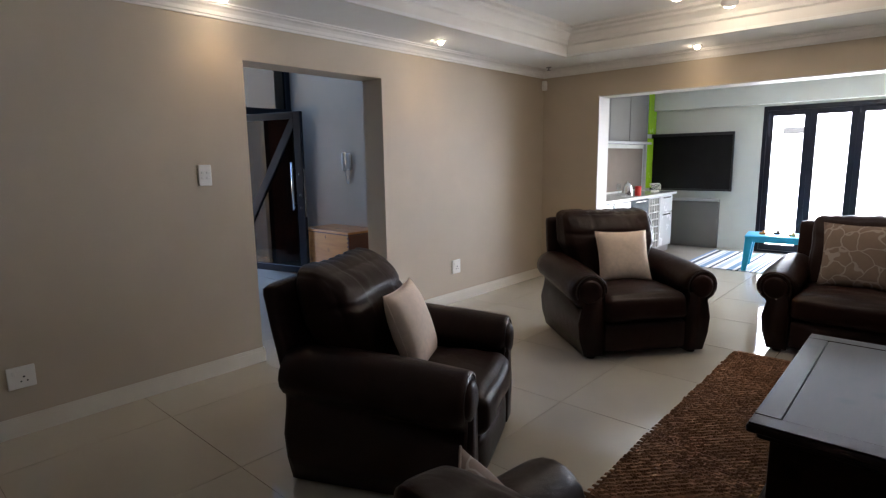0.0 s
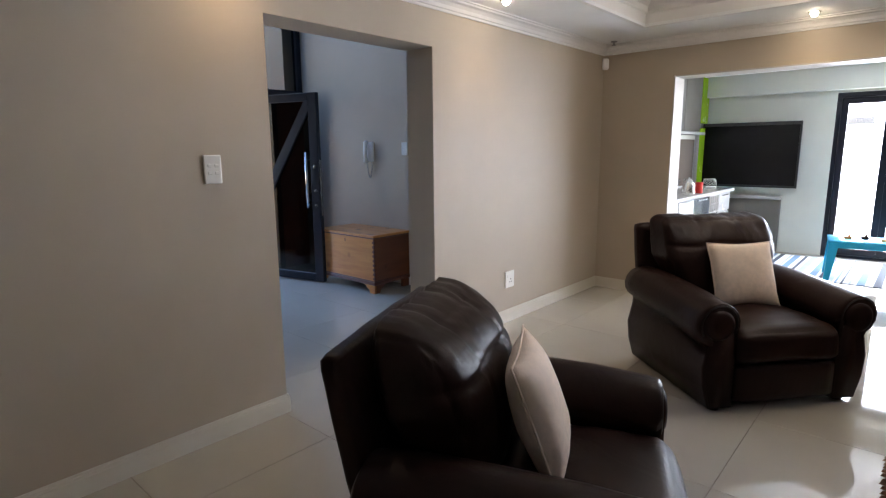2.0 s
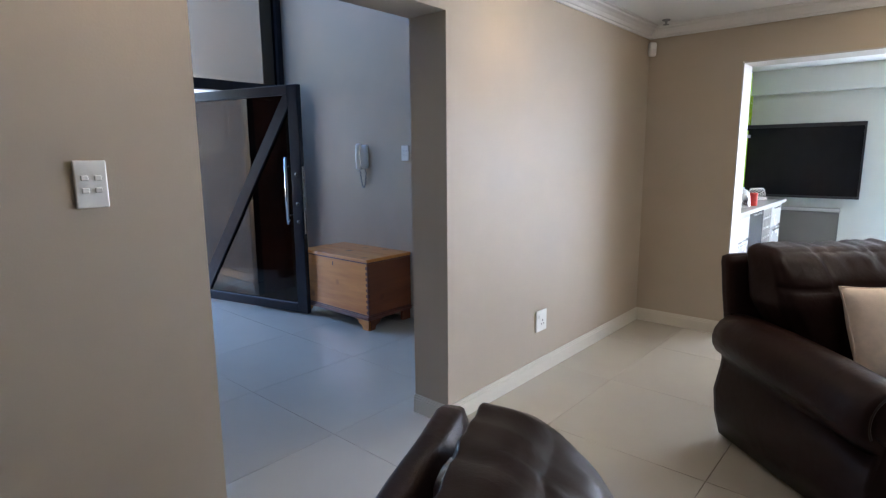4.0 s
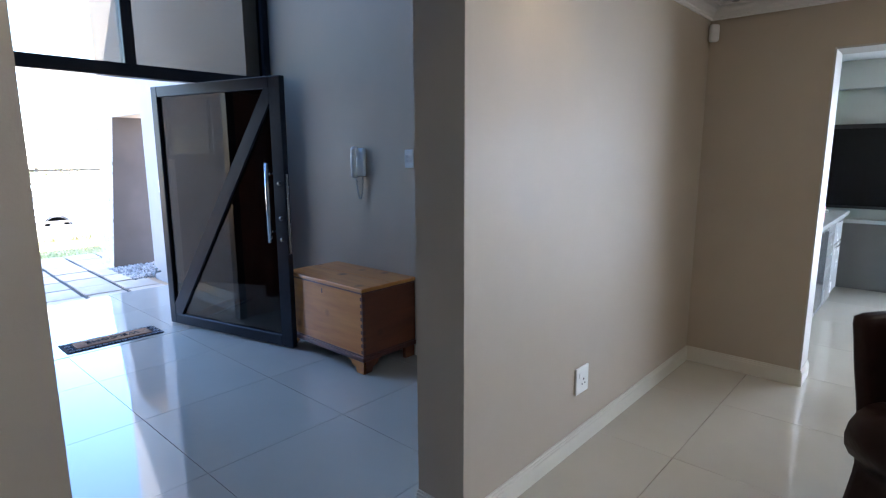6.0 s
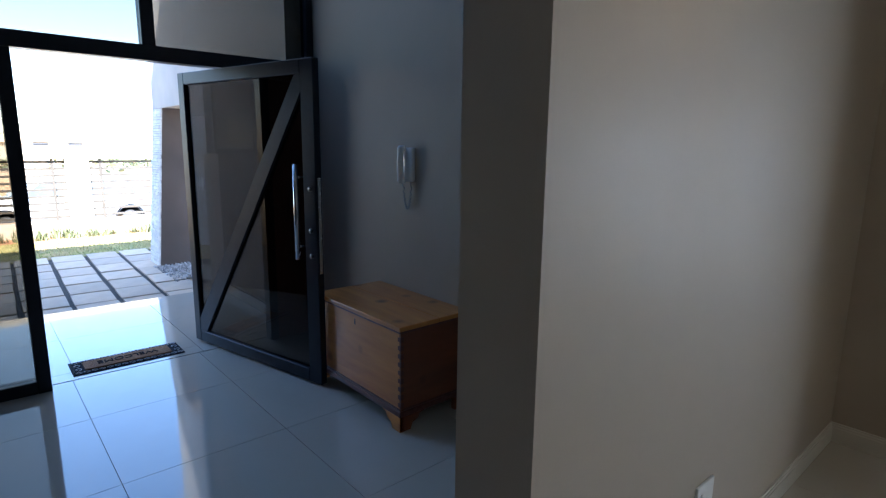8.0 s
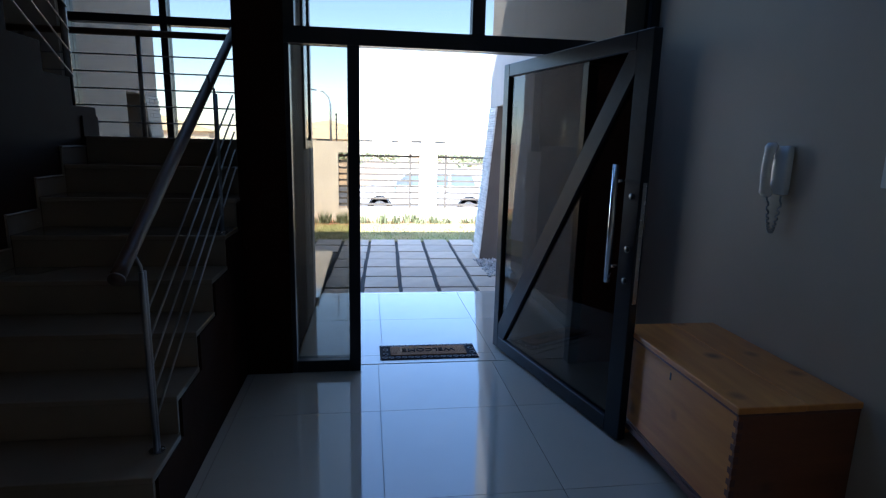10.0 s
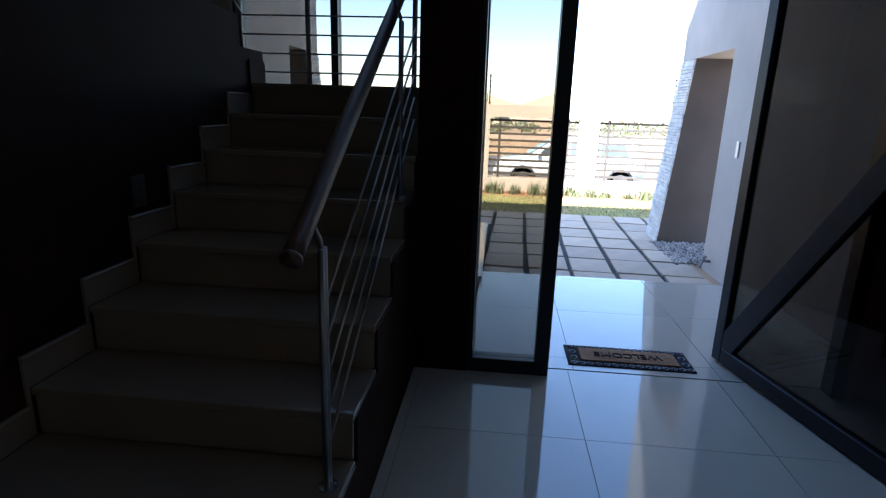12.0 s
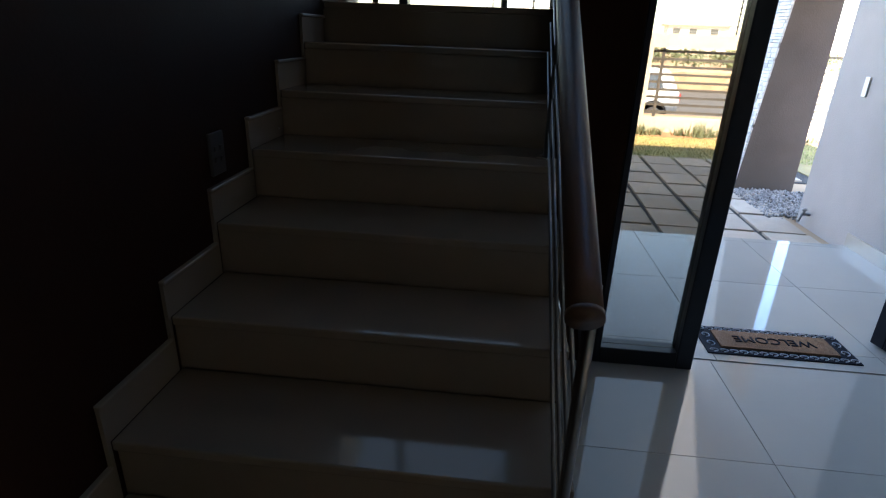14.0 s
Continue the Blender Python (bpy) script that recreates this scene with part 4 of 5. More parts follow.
tube(bm, [(-24, 2.0, -0.5), (-24, 2.0, 2.9), (-24, 1.94, 3.2), (-24, 1.7, 3.45), (-24, 1.2, 3.52)], [0.06, 0.045, 0.035, 0.03, 0.03], 10)
sl_ = one("street_lamp", bm, M_STEEL, "tall grey street lamp with a curved arm", "street lamp", smooth=True)
part("lamp_head", boxes((-24.08, -23.92, 0.75, 1.22, 3.48, 3.56), bevel=0.03), M_GREYP, sl_)

# doormat on the porch
mx0, mx1, my0, my1 = -3.795, -3.53, 3.62, 4.325
doormat = thing("doormat", pose((mx0 + mx1) / 2, (my0 + my1) / 2, 0), "coir doormat lettered WELCOME with a black scrolled rubber border", "doormat")
w2, d2 = (mx1 - mx0) / 2, (my1 - my0) / 2
part("backing", boxes((-w2, w2, -d2, d2, 0.0, 0.006)), M_RUBBER, doormat, "black rubber backing")
bm = bmesh.new()
soft_box(bm, -w2 + 0.05, w2 - 0.05, -d2 + 0.075, d2 - 0.075, 0.004, 0.018, 0.006, n=3)
part("coir_panel", bm, M_COIR, doormat, "brown coir panel")
M_SCROLL = mat("grey_scroll", (0.78, 0.78, 0.82), 0.7, var=0.1, spec=0.2)
bm = bmesh.new()
for s in (-1, 1):
    for k in range(15):
        y = -d2 + 0.03 + k * (2 * d2 - 0.06) / 14
        t = [(s * (w2 - 0.025) + 0.016 * math.cos(q) * (1 - q / 9), y + 0.028 * math.sin(q) * (1 - q / 9), 0.009) for q in [j * 0.6 for j in range(11)]]
        tube(bm, t, 0.0021, 5)
    for k in range(2):
        x = -0.04 + 0.08 * k
        t = [(x + 0.026 * math.cos(q) * (1 - q / 9), s * (d2 - 0.037) + 0.026 * math.sin(q) * (1 - q / 9), 0.009) for q in [j * 0.6 for j in range(11)]]
        tube(bm, t, 0.0021, 5)
tagged(part("scroll", bm, M_SCROLL, doormat, "raised scroll border"), kind="stuff")
cu = bpy.data.curves.new("lettering", "FONT")
cu.body, cu.size, cu.extrude, cu.align_x, cu.align_y = "WELCOME", 0.08, 0.002, "CENTER", "CENTER"
tx_ob = new("lettering", cu)
bpy.context.view_layer.update()
me = bpy.data.meshes.new_from_object(tx_ob.evaluated_get(bpy.context.evaluated_depsgraph_get()))
bpy.data.objects.remove(tx_ob)
me.materials.clear()
me.materials.append(M_RUBBER)
lt = new("lettering", me)
lt.parent = doormat
lt.matrix_basis = pose(0, 0, 0.02, 0, 0, -90)
tagged(lt, "dark lettering WELCOME")

# ---- living room furniture ----
def arm_ring(side, y, top, r, w):
    """Section of a rolled arm: upright inside, round roll on top, swelling outer panel. side: -1 or 1."""
    pts = [(0.0, 0.022), (0.0, 0.30), (0.0, top - r * 1.1)]
    cx, cz = 0.10, top - r
    for k in range(13):
        a = math.radians(195 - k * 255 / 12)
        pts.append((cx + r * math.cos(a) * 1.12, cz + r * math.sin(a)))
    pts += [(cx + 0.045, cz - r * 1.15), (0.15, 0.36), (0.175, 0.25), (0.165, 0.14), (0.13, 0.022)]
    return [(side * (w + px), y, pz) for px, pz in pts]


def couch(name, m, seats, label, category, group="", crest=0.047):
    """A leather chair or sofa, facing +y, its base in the middle of the floor under it."""
    c = thing(name, m, label, category, group)
    sw = 0.60 if seats == 1 else 0.64
    w = seats * sw / 2 - 0.005
    bm = bmesh.new()
    soft_box(bm, -w - 0.12, w + 0.12, -0.36, 0.36, 0.02, 0.27, 0.02, n=4)
    part("base", bm, M_LEATHER, c, "", True)
    # outer back, leaning
    bm = bmesh.new()
    soft_box(bm, -w - 0.115, w + 0.115, -0.378, -0.308, 0.12, 0.87, 0.024, (0, 0.008, 0.008), 16, 0.005, 3)
    for v in bm.verts:
        v.co.y -= max(0, v.co.z - 0.3) * 0.2
        v.co.x *= 1 - 0.12 * max(0, min(1, (0.5 - v.co.z) / 0.3))
    part("back_shell", bm, M_LEATHER, c, "", True)
    for k in range(seats):
        x0 = -w + k * sw
        bm = bmesh.new()
        soft_box(bm, x0 + 0.004, x0 + sw - 0.014, -0.28, 0.46, 0.25, 0.43, 0.05, (0.01, 0.02, 0.035), 26, 0.014, 5 + k)
        for v in bm.verts:
            v.co.z += 0.006 * noise.noise(Vector((v.co.x * 5, v.co.y * 16, 2.0))) * max(0, min(1, (v.co.z - 0.36) / 0.05))
        part("seat", bm, M_LEATHER, c, "", True)
        bm = bmesh.new()
        soft_box(bm, x0 + 0.008, x0 + sw - 0.018, -0.30, -0.06, 0.40, 0.925, crest, (0.008, 0.045, 0.012), 44 if seats == 1 else 26, 0.016, 9 + k)
        for v in bm.verts:
            z = v.co.z
            v.co.y -= max(0, z - 0.4) * 0.17
            if seats == 1:
                v.co.x *= 1 + 0.24 * min(1, max(0, (z - 0.58) / 0.12))
            front = max(0, min(1, (v.co.y + 0.05 + 0.25 + max(0, z - 0.4) * 0.17) / 0.12))
            zc = z - 0.775 - 0.014 * noise.noise(Vector((v.co.x * 6, 1.3, k)))
            v.co.y -= front * (0.010 * math.exp(-(zc / 0.012) ** 2) - 0.003 * math.exp(-((zc - 0.045) / 0.03) ** 2))
            v.co.y -= front * 0.065 * max(0, (z - 0.68) / 0.22) ** 2
            fold = noise.noise(Vector((v.co.x * 22 + z * 9, 4.0 + k, z * 5))) + 0.5 * noise.noise(Vector((v.co.x * 47, 8.0, z * 11)))
            seam = sum(math.exp(-((v.co.x - xs) / 0.009) ** 2) for xs in (-0.15, 0.13)) if seats == 1 else 0
            v.co.y -= 0.006 * seam * front
            v.co.z -= 0.006 * seam * max(0, min(1, (z - 0.84) / 0.05))
            v.co.y -= 0.014 * fold * math.exp(-((z - 0.87) / 0.045) ** 2)
            v.co.z += 0.007 * (abs(v.co.x - x0 - sw / 2) / (sw / 2)) ** 3 * max(0, min(1, (z - 0.8) / 0.1))
            v.co.z += 0.008 * fold * max(0, min(1, (z - 0.85) / 0.05))
        part("backrest", bm, M_LEATHER, c, "plump leather back cushion", True)
        bm = bmesh.new()
        soft_box(bm, x0 + 0.006, x0 + sw - 0.016, 0.36, 0.445, 0.04, 0.245, 0.03, (0, 0.012, 0), 6)
        part("footrest", bm, M_LEATHER, c, "", True)
    for s in (-1, 1):
        bm = bmesh.new()
        rings = []
        for y, top, r in ((-0.37, 0.58, 0.085), (-0.35, 0.615, 0.105), (-0.26, 0.625, 0.112), (-0.05, 0.62, 0.116), (0.2, 0.605, 0.118), (0.36, 0.585, 0.118), (0.41, 0.58, 0.112), (0.427, 0.575, 0.10)):
            rings.append(arm_ring(s, y, top, r, w))
        loft(bm, rings)
        for v in bm.verts:
            v.co += Vector((1, 0, 1)) * 0.004 * noise.noise(v.co * 7)
        arm = part("armrest", bm, M_LEATHER, c, "rolled leather armrest", True)
        bm = bmesh.new()
        lath = [[(s * (w + 0.10) + rr * math.cos(2 * math.pi * k / 18), yv, 0.465 + rr * math.sin(2 * math.pi * k / 18)) for k in range(18)] for rr, yv in ((0.078, 0.414), (0.08, 0.436), (0.06, 0.448), (0.03, 0.452))]
        loft(bm, lath)
        part("scroll_face", bm, M_LEATHER, arm, "", True)
        bm = bmesh.new()
        prism(bm, [(s * (w + 0.004), 0.025), (s * (w + 0.125), 0.025), (s * (w + 0.155), 0.16), (s * (w + 0.16), 0.26), (s * (w + 0.13), 0.36), (s * (w + 0.12), 0.44), (s * (w + 0.02), 0.44)], "y", 0.414, 0.44)
        bmesh.ops.bevel(bm, geom=bm.edges[:], offset=0.01, segments=2, affect="EDGES")
        part("front_panel", bm, M_LEATHER, arm, "", True)
        bm = bmesh.new()
        tube(bm, [(s * (w + 0.10) + 0.098 * math.cos(t), 0.427, 0.467 + 0.1 * math.sin(t)) for t in [math.radians(-30 + a * 12) for a in range(21)]], 0.005, 6)
        part("piping", bm, M_PIPE, arm)
        for y in (-0.36, 0.38):
            bm = bmesh.new()
            lathe(bm, [(0.03, 0.0), (0.032, 0.05), (0.036, 0.09)], s * (w + 0.07), y, 12)
            part("foot", bm, M_DARKWOOD, c)
    return c


def cushion(m, size, material, label, thick=0.075, group="", seed=1):
    """A stuffed square cushion, standing on its edge, facing +y."""
    bm = bmesh.new()
    n = 18
    grid = {}
    for s in (-1, 1):
        for i in range(n + 1):
            for j in range(n + 1):
                u, v = 2 * i / n - 1, 2 * j / n - 1
                edge = max(abs(u), abs(v)) > 0.999
                if edge and s == 1:
                    grid[s, i, j] = grid[-1, i, j]
                    continue
                pinch = 1 - 0.07 * (1 - abs(u) ** 2) * abs(v) ** 3 - 0.07 * (1 - abs(v) ** 2) * abs(u) ** 3
                f = ((1 - abs(u) ** 2.2) * (1 - abs(v) ** 2.2)) ** 0.45
                wr = 0.006 * noise.noise(Vector((u * 2.5 + seed, v * 2.5, s))) * f
                grid[s, i, j] = bm.verts.new((u * size / 2 * pinch, s * (thick * f + wr), size / 2 + v * size / 2 * pinch))
    for s in (-1, 1):
        for i in range(n):
            for j in range(n):
                q = [grid[s, i, j], grid[s, i + 1, j], grid[s, i + 1, j + 1], grid[s, i, j + 1]]
                bm.faces.new(q if s == -1 else q[::-1])
    c = thing("cushion", m, label, "cushion", group)
    part("cover", bm, material, c, "", True)
    bm = bmesh.new()
    ed = []
    for k in range(33):
        t = -1 + 2 * (k % 33) / 32
        ed.append(t)
    loop = []
    for side in range(4):
        for t in ed[:-1]:
            u, v = ((t, -1), (1, t), (-t, 1), (-1, -t))[side]
            p = 1 - 0.07 * (1 - abs(u) ** 2) * abs(v) ** 3 - 0.07 * (1 - abs(v) ** 2) * abs(u) ** 3
            loop.append((u * size / 2 * p, 0, size / 2 + v * size / 2 * p))
    tube(bm, loop + loop[:1], 0.004, 6)
    part("piping", bm, material, c, "", True)
    return c


AF = 24.5
A = pose(1.675, 2.655, 0, 0, 0, AF - 90) @ Matrix.Scale(1.03, 4)
couch("armchair", A, 1, "dark brown leather armchair with rolled arms, back to the hall", "armchair", "leather armchairs", 0.085)
B = pose(1.735, 4.96, 0, 0, 0, -40 - 90) @ Matrix.Scale(1.07, 4)
couch("armchair", B, 1, "dark brown leather armchair with rolled arms in the corner", "armchair", "leather armchairs")
couch("sofa", pose(3.5, 5.8, 0, 0, 0, 180) @ Matrix.Scale(1.02, 4), 2, "dark brown leather sofa with rolled arms facing the coffee table", "sofa", "leather sofas")
couch("sofa", pose(3.46, 1.82, 0, 0, 0, 0) @ Matrix.Scale(0.93, 4), 2, "dark brown leather sofa with its back to the room", "sofa", "leather sofas")
cushion(A @ pose(-0.02, 0.105, 0.43, 20, 0, 4), 0.395, M_CUSH, "plain beige cushion leaning in the armchair", group="beige cushions", seed=3)
cushion(B @ pose(-0.02, 0.09, 0.44, 22, 0, -4), 0.385, M_CUSH, "plain beige cushion leaning in the armchair", group="beige cushions", seed=7)


def patterned():
    m = mat("scroll_linen", (0.24, 0.175, 0.135), 0.9, var=0.06, scale=30, bump=0.3, bscale=250)
    nt = m.node_tree
    b = nt.nodes["Principled BSDF"]
    link = b.inputs["Base Color"].links[0]
    src = link.from_socket
    tc = nt.nodes.new("ShaderNodeTexCoord")
    nz = nt.nodes.new("ShaderNodeTexNoise")
    nz.inputs["Scale"].default_value = 5
    vo = nt.nodes.new("ShaderNodeTexVoronoi")
    vo.feature = "DISTANCE_TO_EDGE"
    vo.inputs["Scale"].default_value = 9
    add = nt.nodes.new("ShaderNodeMixRGB")
    add.inputs[0].default_value = 0.18
    nt.links.new(tc.outputs["Object"], nz.inputs["Vector"])
    nt.links.new(tc.outputs["Object"], add.inputs[1])
    nt.links.new(nz.outputs["Color"], add.inputs[2])
    nt.links.new(add.outputs[0], vo.inputs["Vector"])
    mr = nt.nodes.new("ShaderNodeMapRange")
    mr.inputs["From Min"].default_value, mr.inputs["From Max"].default_value = 0.025, 0.04
    nt.links.new(vo.outputs["Distance"], mr.inputs["Value"])
    mx = nt.nodes.new("ShaderNodeMix")
    mx.data_type = "RGBA"
    mx.inputs["A"].default_value = (0.37, 0.31, 0.265, 1)
    nt.links.new(mr.outputs["Result"], mx.inputs["Factor"])
    nt.links.new(src, mx.inputs["B"])
    nt.links.new(mx.outputs["Result"], b.inputs["Base Color"])
    return m


M_PATT = patterned()
cushion(pose(3.2, 5.74, 0.45, 22, 0, 183), 0.5, M_PATT, "taupe cushion with a pale scroll pattern on the sofa", 0.07, seed=5)
cushion(pose(3.11, 1.80, 0.39, 40, 0, -55), 0.45, M_PATT, "taupe cushion with a pale scroll pattern on the sofa", 0.07, seed=6)

# woven rug with knotted rows
RX0, RX1, RY0, RY1 = 2.58, 4.8, 2.5, 5.18
rug = thing("rug", pose(0, 0, 0), "shaggy brown woven rug under the coffee table", "rug")
part("weave", boxes((RX0, RX1, RY0, RY1, 0.0, 0.012)), M_RUG, rug)
bm = bmesh.new()
rnd = random.Random(21)
for i in range(int((RY1 - RY0) / 0.02)):
    for j in range(int(0.72 / 0.036)):
        x = RX0 - 0.01 + j * 0.036 + (i % 2) * 0.018 + rnd.uniform(-.004, .004)
        y = RY0 + i * 0.02 + rnd.uniform(-.003, .003)
        r, h = rnd.uniform(0.008, 0.0105), rnd.uniform(0.017, 0.023)
        a = 0.5 + 0.25 * math.sin(y * 9 + x * 4) + rnd.uniform(-.2, .2)
        u, w = Vector((math.cos(a), math.sin(a), 0)) * r * 2.3, Vector((-math.sin(a), math.cos(a), 0)) * r
        c = Vector((x, y, 0.007))
        v = [bm.verts.new(q) for q in (c - u, c - w, c + u, c + w)]
        t = [bm.verts.new(c + f * u + Vector((0, 0, h - 0.007))) for f in (-0.55, 0.55)]
        for f in ((v[0], v[1], t[0]), (v[1], v[2], t[1]), (v[1], t[1], t[0]), (v[2], v[3], t[1]), (v[3], v[0], t[0]), (v[3], t[0], t[1])):
            bm.faces.new(f)
tagged(part("pile", bm, M_RUG, rug, "knotted pile"), kind="stuff")

# coffee table
ct = thing("coffee_table", pose(3.11, 3.02, 0.012), "dark espresso wooden coffee table with a framed glossy top", "coffee table")
CW, CL, CH = 1.0, 1.36, 0.45
part("tabletop", boxes((0, CW, 0, CL, CH - 0.045, CH - 0.012), bevel=0.012, seg=3), M_DARKWOOD, ct, "moulded dark top")
part("top_panel", boxes((0.10, CW - 0.10, 0.10, CL - 0.10, CH - 0.013, CH - 0.006), bevel=0.002), M_DARKWOOD, ct, "inset panel")
for r in ((0.008, CW - 0.008, 0.008, 0.097), (0.008, CW - 0.008, CL - 0.097, CL - 0.008), (0.008, 0.097, 0.1, CL - 0.1), (CW - 0.097, CW - 0.008, 0.1, CL - 0.1)):
    part("top_border", boxes((*r, CH - 0.013, CH - 0.004), bevel=0.002), M_DARKWOOD, ct)
part("moulding", boxes((0.03, CW - 0.03, 0.03, CL - 0.03, CH - 0.075, CH - 0.045), bevel=0.014, seg=3), M_DARKWOOD, ct)
part("apron", boxes((0.07, CW - 0.07, 0.07, CL - 0.07, 0.11, CH - 0.075), bevel=0.006), M_DARKWOOD, ct)
part("plinth", boxes((0.045, CW - 0.045, 0.045, CL - 0.045, 0.085, 0.125), bevel=0.014, seg=3), M_DARKWOOD, ct)
for x in (0.11, CW - 0.11):
    for y in (0.11, CL - 0.11):
        bm = bmesh.new()
        lathe(bm, [(0.03, 0.0), (0.05, 0.02), (0.056, 0.045), (0.04, 0.07), (0.03, 0.09)], x, y, 16)
        part("foot", bm, M_DARKWOOD, ct, "turned bun foot", True)


# ---- wall fittings ----
def plate(m, w, h, kind, label, group="", finish=None):
    """A switch or socket plate in the x-z plane, facing +y."""
    c = thing("light_switch" if kind == "switch" else "wall_socket", m, label, "switch" if kind == "switch" else "socket", group)
    part("plate", boxes((-w / 2, w / 2, 0, 0.011, -h / 2, h / 2), bevel=0.004), finish or M_WHITEP, c)
    if kind == "switch":
        for dx in (-0.2, 0.2):
            for dz in (-0.13, 0.13):
                part("rocker", boxes((dx * w - 0.010, dx * w + 0.010, 0.011, 0.016, dz * h - 0.008, dz * h + 0.008), bevel=0.003), finish or M_WHITEP, c)
    else:
        for dx, dz, r in ((0, 0.012, 0.0055), (-0.014, -0.012, 0.0045), (0.014, -0.012, 0.0045)):
            bm = bmesh.new()
            tube(bm, [(dx - 0.01, 0.0105, dz - 0.01), (dx - 0.01, 0.0122, dz - 0.01)], r, 10)
            part("pin_hole", bm, M_BLACKP, c)
        part("rocker", boxes((w * 0.2, w * 0.2 + 0.016, 0.011, 0.016, h * 0.12, h * 0.12 + 0.026), bevel=0.003), finish or M_WHITEP, c)
    return c


plate(pose(0.0, 2.505, 1.357, 0, 0, -90), 0.085, 0.135, "switch", "white four-gang light switch on the taupe wall")
plate(pose(0.0, 1.42, 0.32, 0, 0, -90), 0.125, 0.12, "socket", "white wall socket above the skirting", "sockets")
plate(pose(0.0, 5.0, 0.365, 0, 0, -90), 0.125, 0.14, "socket", "white wall socket above the skirting", "sockets")
plate(pose(-1.594, HY, 1.458, 0, 0, 180), 0.085, 0.13, "switch", "white light switch on the hall wall")
plate(pose(-2.733, SY0, 1.018, 0, 0, 0), 0.085, 0.13, "switch", "dark switch on the dark stair wall", finish=M_DARKP)

# door phone in the hall
ph = thing("intercom_phone", pose(-2.13, HY, 1.43, 0, 0, 180), "grey-white intercom handset with a hanging cord", "intercom")
bm = bmesh.new()
soft_box(bm, -0.06, 0.045, 0.0, 0.034, -0.108, 0.108, 0.012, n=4)
part("base", bm, M_GLOSSW, ph, "", True)
bm = bmesh.new()
rings = []
for k in range(15):
    t = -1 + 2 * k / 14
    z = t * 0.12
    b = 0.05 + 0.016 * (1 - t * t) - 0.01
    th = 0.02 + 0.012 * max(0, abs(t) - 0.6) * 2.5
    wd = 0.024 + 0.006 * max(0, abs(t) - 0.6) * 2.5
    if k in (0, 14):
        th, wd = th * 0.6, wd * 0.6
    rings.append([(0.026 + wd * math.cos(a), b + th * math.sin(a) + 0.008, z) for a in [2 * math.pi * q / 14 for q in range(14)]])
loft(bm, rings)
part("handset", bm, M_GLOSSW, ph, "curved handset", True)
bm = bmesh.new()
pts = []
for k in range(61):
    t = k / 60
    x = 0.022 - 0.062 * t
    z = -0.112 - 0.17 * math.sin(math.pi * t) ** 0.7
    pts.append((x + 0.006 * math.cos(k * 1.6), 0.04 - 0.018 * t + 0.006 * math.sin(k * 1.6), z))
tube(bm, pts, 0.004, 6)
part("cord", bm, M_GREYP, ph, "coiled grey cord", True)

# alarm sensor and ceiling sprinkler
pir = thing("alarm_sensor", pose(0.035, FY - 0.035, 2.265, 0, 0, -135), "small white alarm sensor in the corner", "sensor")
bm = bmesh.new()
soft_box(bm, -0.03, 0.03, -0.02, 0.022, -0.055, 0.055, 0.014, n=4)
part("case", bm, M_WHITEP, pir, "", True)
bm = bmesh.new()
soft_box(bm, -0.02, 0.02, 0.018, 0.026, -0.04, 0.0, 0.004, n=2)
part("lens", bm, M_CORN, pir, "", True)
sp = thing("ceiling_sensor", pose(0.2, 6.4, CZ), "small dark ceiling detector", "detector")
bm = bmesh.new()
lathe(bm, [(0.03, 0.0), (0.028, -0.008), (0.01, -0.012), (0.008, -0.03)], 0, 0, 14)
part("rose", bm, M_GREYP, sp, "", True)
bm = bmesh.new()
lathe(bm, [(0.006, -0.03), (0.022, -0.034), (0.022, -0.037), (0.004, -0.04)], 0, 0, 12)
part("disc", bm, M_GREYP, sp, "", True)


def downlight(x, y):
    c = thing("downlight", pose(x, y, CZ), "glowing warm recessed ceiling spotlight", "downlight", "ceiling spotlights")
    bm = bmesh.new()
    lathe(bm, [(0.042, 0.002), (0.045, -0.004), (0.036, -0.008), (0.028, -0.004)], 0, 0, 20)
    part("ring", bm, M_STEEL, c, "", True)
    bm = bmesh.new()
    lathe(bm, [(0.026, -0.003), (0.024, -0.02), (0.012, -0.034), (0.002, -0.036)], 0, 0, 16)
    part("bulb", bm, M_LAMP, c, "glowing bulb", True)
    d = bpy.data.lights.new("downlight_lamp", "SPOT")
    d.energy, d.spot_size, d.spot_blend, d.color, d.shadow_soft_size = 0.35, radians(125), 1.0, (1.0, 0.71, 0.38), 0.03
    ob = new("downlight_lamp", d)
    ob.matrix_world = look((x, y, CZ - 0.045), (x, y, 0))
    return c


for x, y in ((0.29, 4.5), (0.2, 2.62), (1.79, 6.36), (3.7, 6.36), (5.6, 6.36)):
    downlight(x, y)

